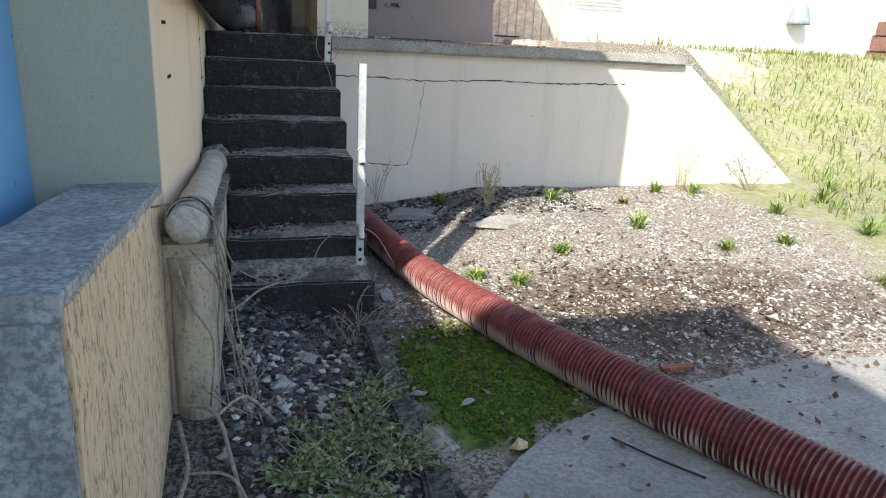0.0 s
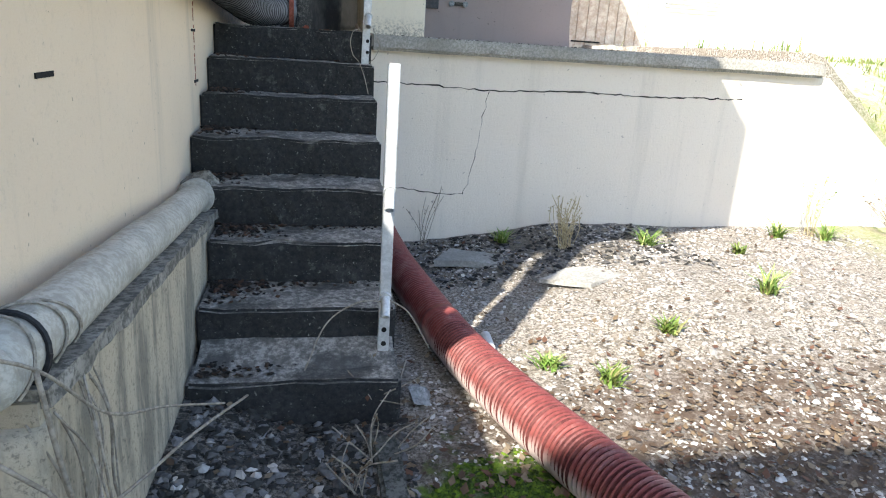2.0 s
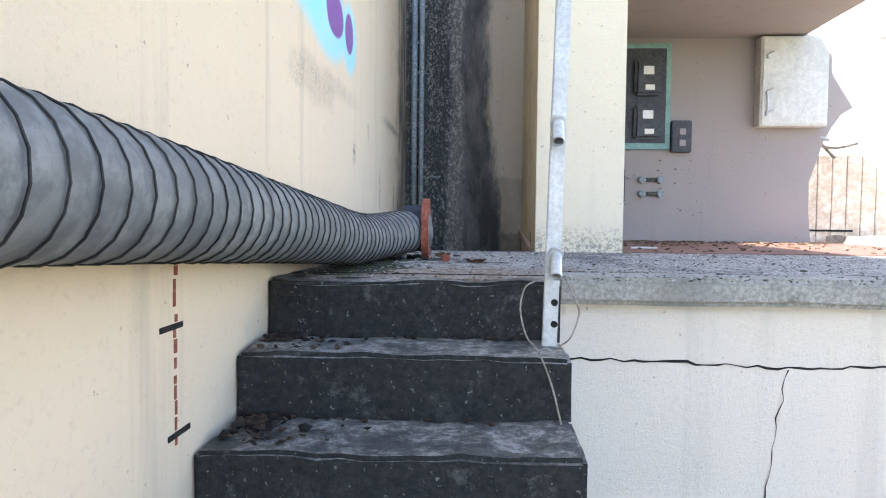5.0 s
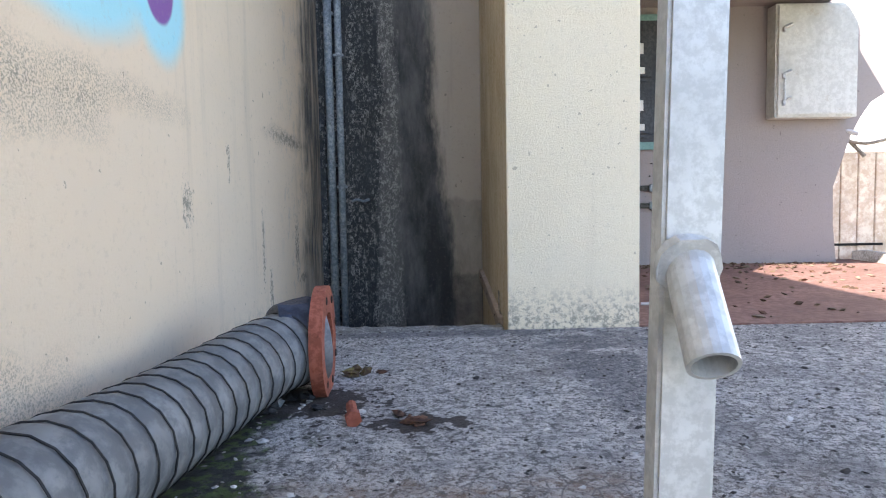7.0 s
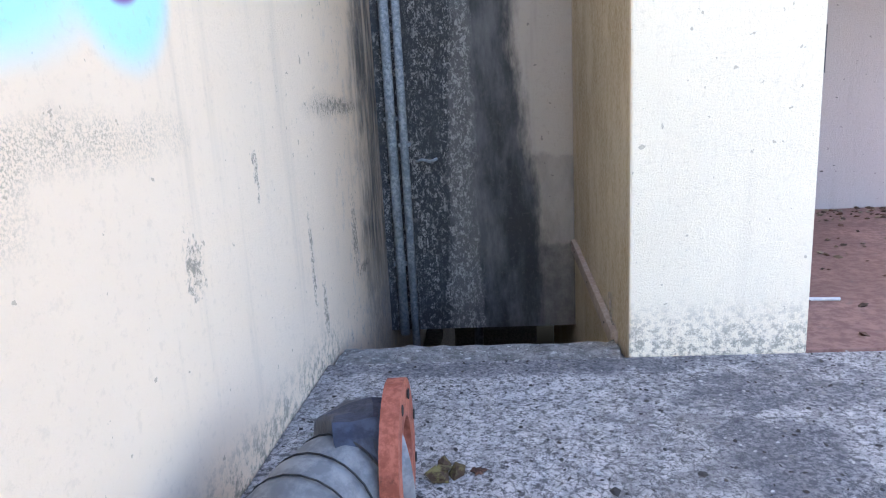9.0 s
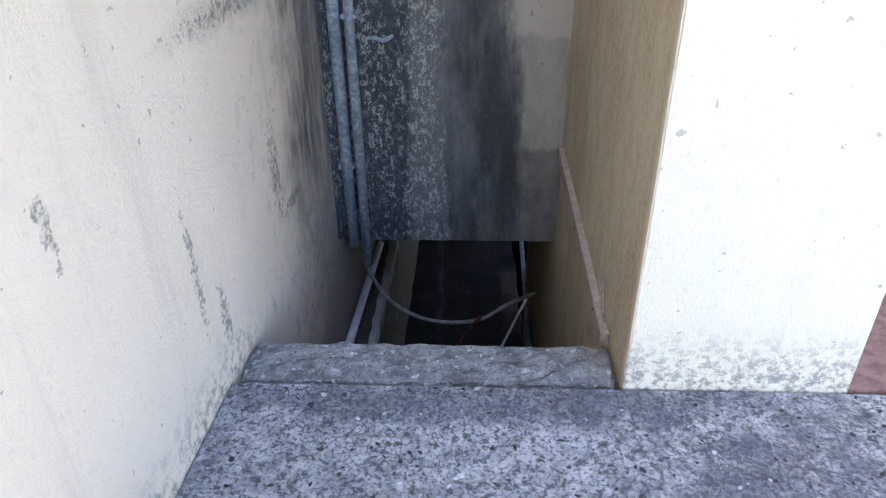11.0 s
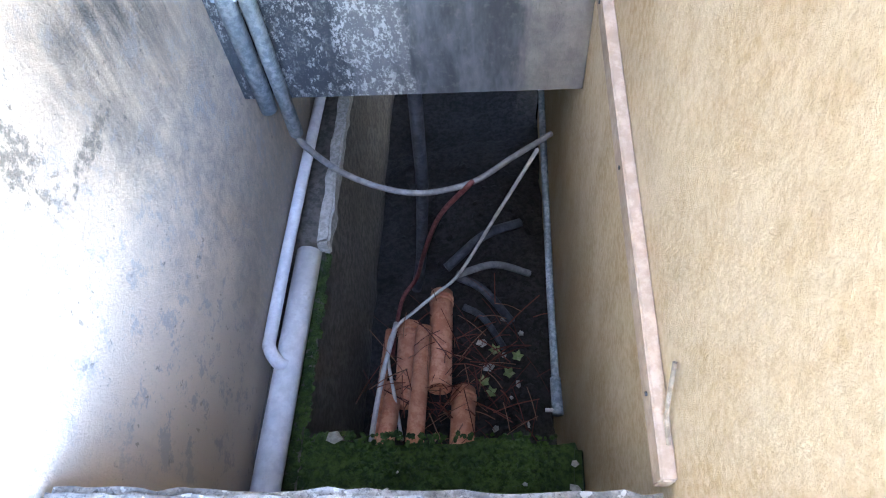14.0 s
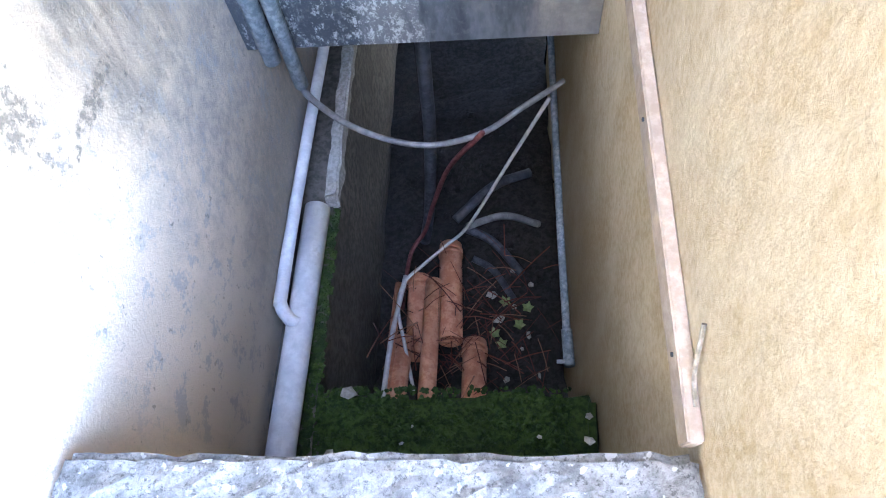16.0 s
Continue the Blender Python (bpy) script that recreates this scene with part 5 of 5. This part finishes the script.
def tuft(x, y, size, n, label, mat, wide=0.007):
    bm = bmesh.new()
    z = height(x, y)
    for _ in range(n):
        a = yr.uniform(0, 6.3)
        blade(bm, x + yr.gauss(0, 0.02), y + yr.gauss(0, 0.02), z, size * yr.uniform(0.3, 0.9), size * yr.uniform(0.4, 1.1), a, wide * yr.uniform(0.6, 1.2))
    solid("weed_tuft", bm, mat, label, "weed", "weeds in the gravel")


for x, y, s in ((2.70, 1.85, 0.16), (3.85, 2.05, 0.22), (2.97, 0.91, 0.2), (2.15, 0.5, 0.12), (1.71, 0.14, 0.12), (4.3, 2.1, 0.2), (1.75, 2.15, 0.14), (4.5, 1.2, 0.2), (3.4, 0.4, 0.13), (4.2, -0.2, 0.16), (3.3, 1.7, 0.12), (1.5, 0.35, 0.1), (4.9, 0.6, 0.22), (4.0, 0.5, 0.14), (5.4, 1.6, 0.25), (5.9, 2.0, 0.25)):
    tuft(x, y, s * 0.85, 60, "low green weed tuft growing in gravel", GRASS if x * 7 % 2 > 1 else LEAF)


def stalk_plant(name, x, y, h, n, mat, label, spread, leaves, leaf_mat):
    """A branching weed: stems, then small leaves or seed heads on them."""
    plant = thing(name, label, "weed", at=(x, y, height(x, y)))
    stems, heads = bmesh.new(), bmesh.new()
    for _ in range(n):
        a, r = yr.uniform(0, 6.3), spread * math.sqrt(yr.random())
        base = Vector((x + yr.gauss(0, 0.02), y + yr.gauss(0, 0.02), height(x, y) - 0.01))
        tip = Vector((x + r * math.cos(a), y + r * math.sin(a), base.z + h * yr.uniform(0.6, 1.05)))
        line = smooth_line([base, base.lerp(tip, 0.5) + Vector((yr.gauss(0, .02), yr.gauss(0, .02), 0.02)), tip], 4)
        tube(line, 0.0028, 4, stems)
        for _ in range(leaves):
            p = line[yr.randrange(len(line) // 3, len(line))]
            leaf(heads, p + Vector((yr.gauss(0, .012), yr.gauss(0, .012), yr.gauss(0, .012))), yr.uniform(0.012, 0.028), yr.uniform(-1, 1), yr.uniform(0, 6.3), yr)
    tagged(part("stalk", stems, mat, plant), kind="stuff")
    tagged(part("foliage", heads, leaf_mat, plant), kind="stuff")


stalk_plant("dry_weed", 2.12, 1.9, 0.36, 26, STRAW, "dry straw-yellow weed standing in the gravel", 0.13, 9, STRAW)
stalk_plant("wall_weed", 4.25, 2.2, 0.5, 12, STRAW, "tall thin dry weed against the retaining wall", 0.14, 8, LEAF)
stalk_plant("wall_weed", 5.0, 2.15, 0.42, 22, TWIG, "dark-headed dry weed at the retaining wall", 0.35, 6, LITTER)
stalk_plant("wall_weed", 1.2, 2.3, 0.42, 7, TWIG, "thin grey dry weed against the retaining wall", 0.22, 6, TWIG)
for x, y in ((0.36, -1.35), (0.50, -1.22), (0.58, -1.0), (0.28, -1.5), (0.62, -1.45), (0.45, -1.62)):
    stalk_plant("creeping_weed", x, y, 0.12, 34, TWIG, "low leafy green weed among dark rubble", 0.18, 13, CREEPER)
for x, y in ((0.6, -0.4), (0.68, -0.25), (0.1, -1.2), (0.7, 0.05)):
    stalk_plant("dead_weed", x, y, 0.22, 8, TWIG, "dead grey weed stems beside the steps", 0.2, 3, LITTER)

# bare vines over the pipe and wing wall
for pts, r in (((( -0.16, -1.28, 0.93), (-0.05, -1.33, 0.95), (0.02, -1.2, 0.86), (0.06, -1.0, 0.66), (0.10, -0.7, 0.5), (0.2, -0.45, 0.36)), 0.0035),
               (((-0.05, -1.31, 0.8), (0.03, -1.24, 0.66), (0.05, -1.1, 0.5), (0.16, -0.7, 0.42), (0.25, -0.3, 0.3)), 0.004),
               (((-0.1, -1.3, 0.78), (-0.06, -1.28, 0.6), (0.0, -1.25, 0.45), (-0.02, -1.24, 0.2)), 0.004),
               (((0.02, -1.2, 0.86), (0.03, -1.15, 0.6), (0.06, -1.1, 0.4), (0.1, -0.95, 0.1)), 0.005),
               (((-0.12, -1.3, 0.25), (0.0, -1.4, 0.27), (0.05, -1.5, 0.16), (0.08, -1.62, 0.02), (0.0, -1.75, -0.02)), 0.007),
               (((-0.12, -1.32, 0.2), (-0.08, -1.5, 0.14), (-0.1, -1.7, 0.1), (-0.04, -1.85, 0.0)), 0.008),
               (((-0.1, -1.5, 0.12), (0.05, -1.6, 0.16), (0.12, -1.66, 0.05)), 0.005),
               (((0.0, -1.4, 0.25), (0.1, -1.3, 0.26), (0.2, -1.25, 0.12)), 0.006)):
    solid("bare_vine", tube(smooth_line(pts, 6), r, 6), TWIG, "bare grey vine stem trailing over the wing wall", "vine", "bare vines by the steps", smooth=True)

vr = random.Random(21)
for _ in range(9):
    x, y = vr.uniform(-0.02, 0.02), vr.uniform(-1.2, -0.85)
    pts = [(x, y, 0.74), (x + 0.04, y + vr.uniform(-.06, .06), 0.6), (x + vr.uniform(0.02, 0.08), y + vr.uniform(-.1, .1), 0.38), (x + vr.uniform(0.03, 0.14), y + vr.uniform(-.15, .15), 0.16), (x + vr.uniform(0.05, 0.2), y + vr.uniform(-.2, .2), 0.05)]
    solid("bare_vine", tube(smooth_line(pts, 6), vr.uniform(0.0018, 0.0032), 5), TWIG, "thin bare vine hanging down the wing wall", "vine", "bare vines by the steps", smooth=True)

# single stones and scraps
for x, y, s, m, lab in ((0.80, -0.98, 0.035, ROCK, "pale stone beside the moss"), (0.78, -1.35, 0.10, ROCK, "rough grey rubble stone beside the kerb"), (0.72, -0.65, 0.07, ROCK, "rough grey rubble stone beside the kerb"), (0.24, -0.9, 0.06, COPING, "pale rubble stone at the foot of the steps"), (0.36, -0.62, 0.06, COPING, "pale rubble stone at the foot of the steps"), (0.22, -1.05, 0.05, COPING, "pale rubble stone at the foot of the steps"), (3.0, -0.55, 0.06, GRAVEL, "pale stone in the leaf litter"), (0.88, 0.15, 0.07, BLOCKTOP, "grey broken stone beside the lowest step"), (1.09, -1.42, 0.05, STRAW, "dry curled leaf on the paving"), (0.98, -1.1, 0.03, COPING, "pale stone on the moss")):
    bm = bmesh.new()
    pebble(bm, (x, y, height(x, y) + 0.02), s, yr, 0.7)
    if s > 0.04:
        bmesh.ops.subdivide_edges(bm, edges=list(bm.edges), cuts=2, use_grid_fill=True)
        roughen(bm, 18, s * 0.15)
    solid("stone", bm, m, lab, "stone", "single stones in the yard")
board = roughen(cut(prism([(1.72, 1.2), (2.0, 1.12), (2.42, 1.36), (2.38, 1.46), (1.95, 1.4)], "z", 0.125, 0.152), 0.1), 7, 0.01)
solid("broken_board", board, COPING, "pale broken board lying on the gravel", "board")
slab = roughen(cut(prism([(1.2, 1.75), (1.6, 1.68), (1.78, 1.8), (1.35, 2.0)], "z", 0.045, 0.085), 0.1), 7, 0.01)
solid("flat_stone", slab, CONCRETE, "grey flat stone slab in the shade", "stone")
solid("wood_scrap", block(1.98, 2.16, -1.0, -0.96, 0.02, 0.04, 0.005), FLANGE, "thin reddish tile fragment on the ground", "fragment")
solid("bottle_scrap", tube([(1.27, 0.64, 0.06), (1.26, 0.5, 0.06)], 0.026, 12), PVC, "white plastic tube lying on the gravel", "tube")
solid("stick", tube(smooth_line([(1.45, -1.46, 0.032), (1.55, -1.62, 0.034), (1.66, -1.76, 0.032)]), 0.004, 6), WIRE, "thin dark stick on the concrete", "stick")
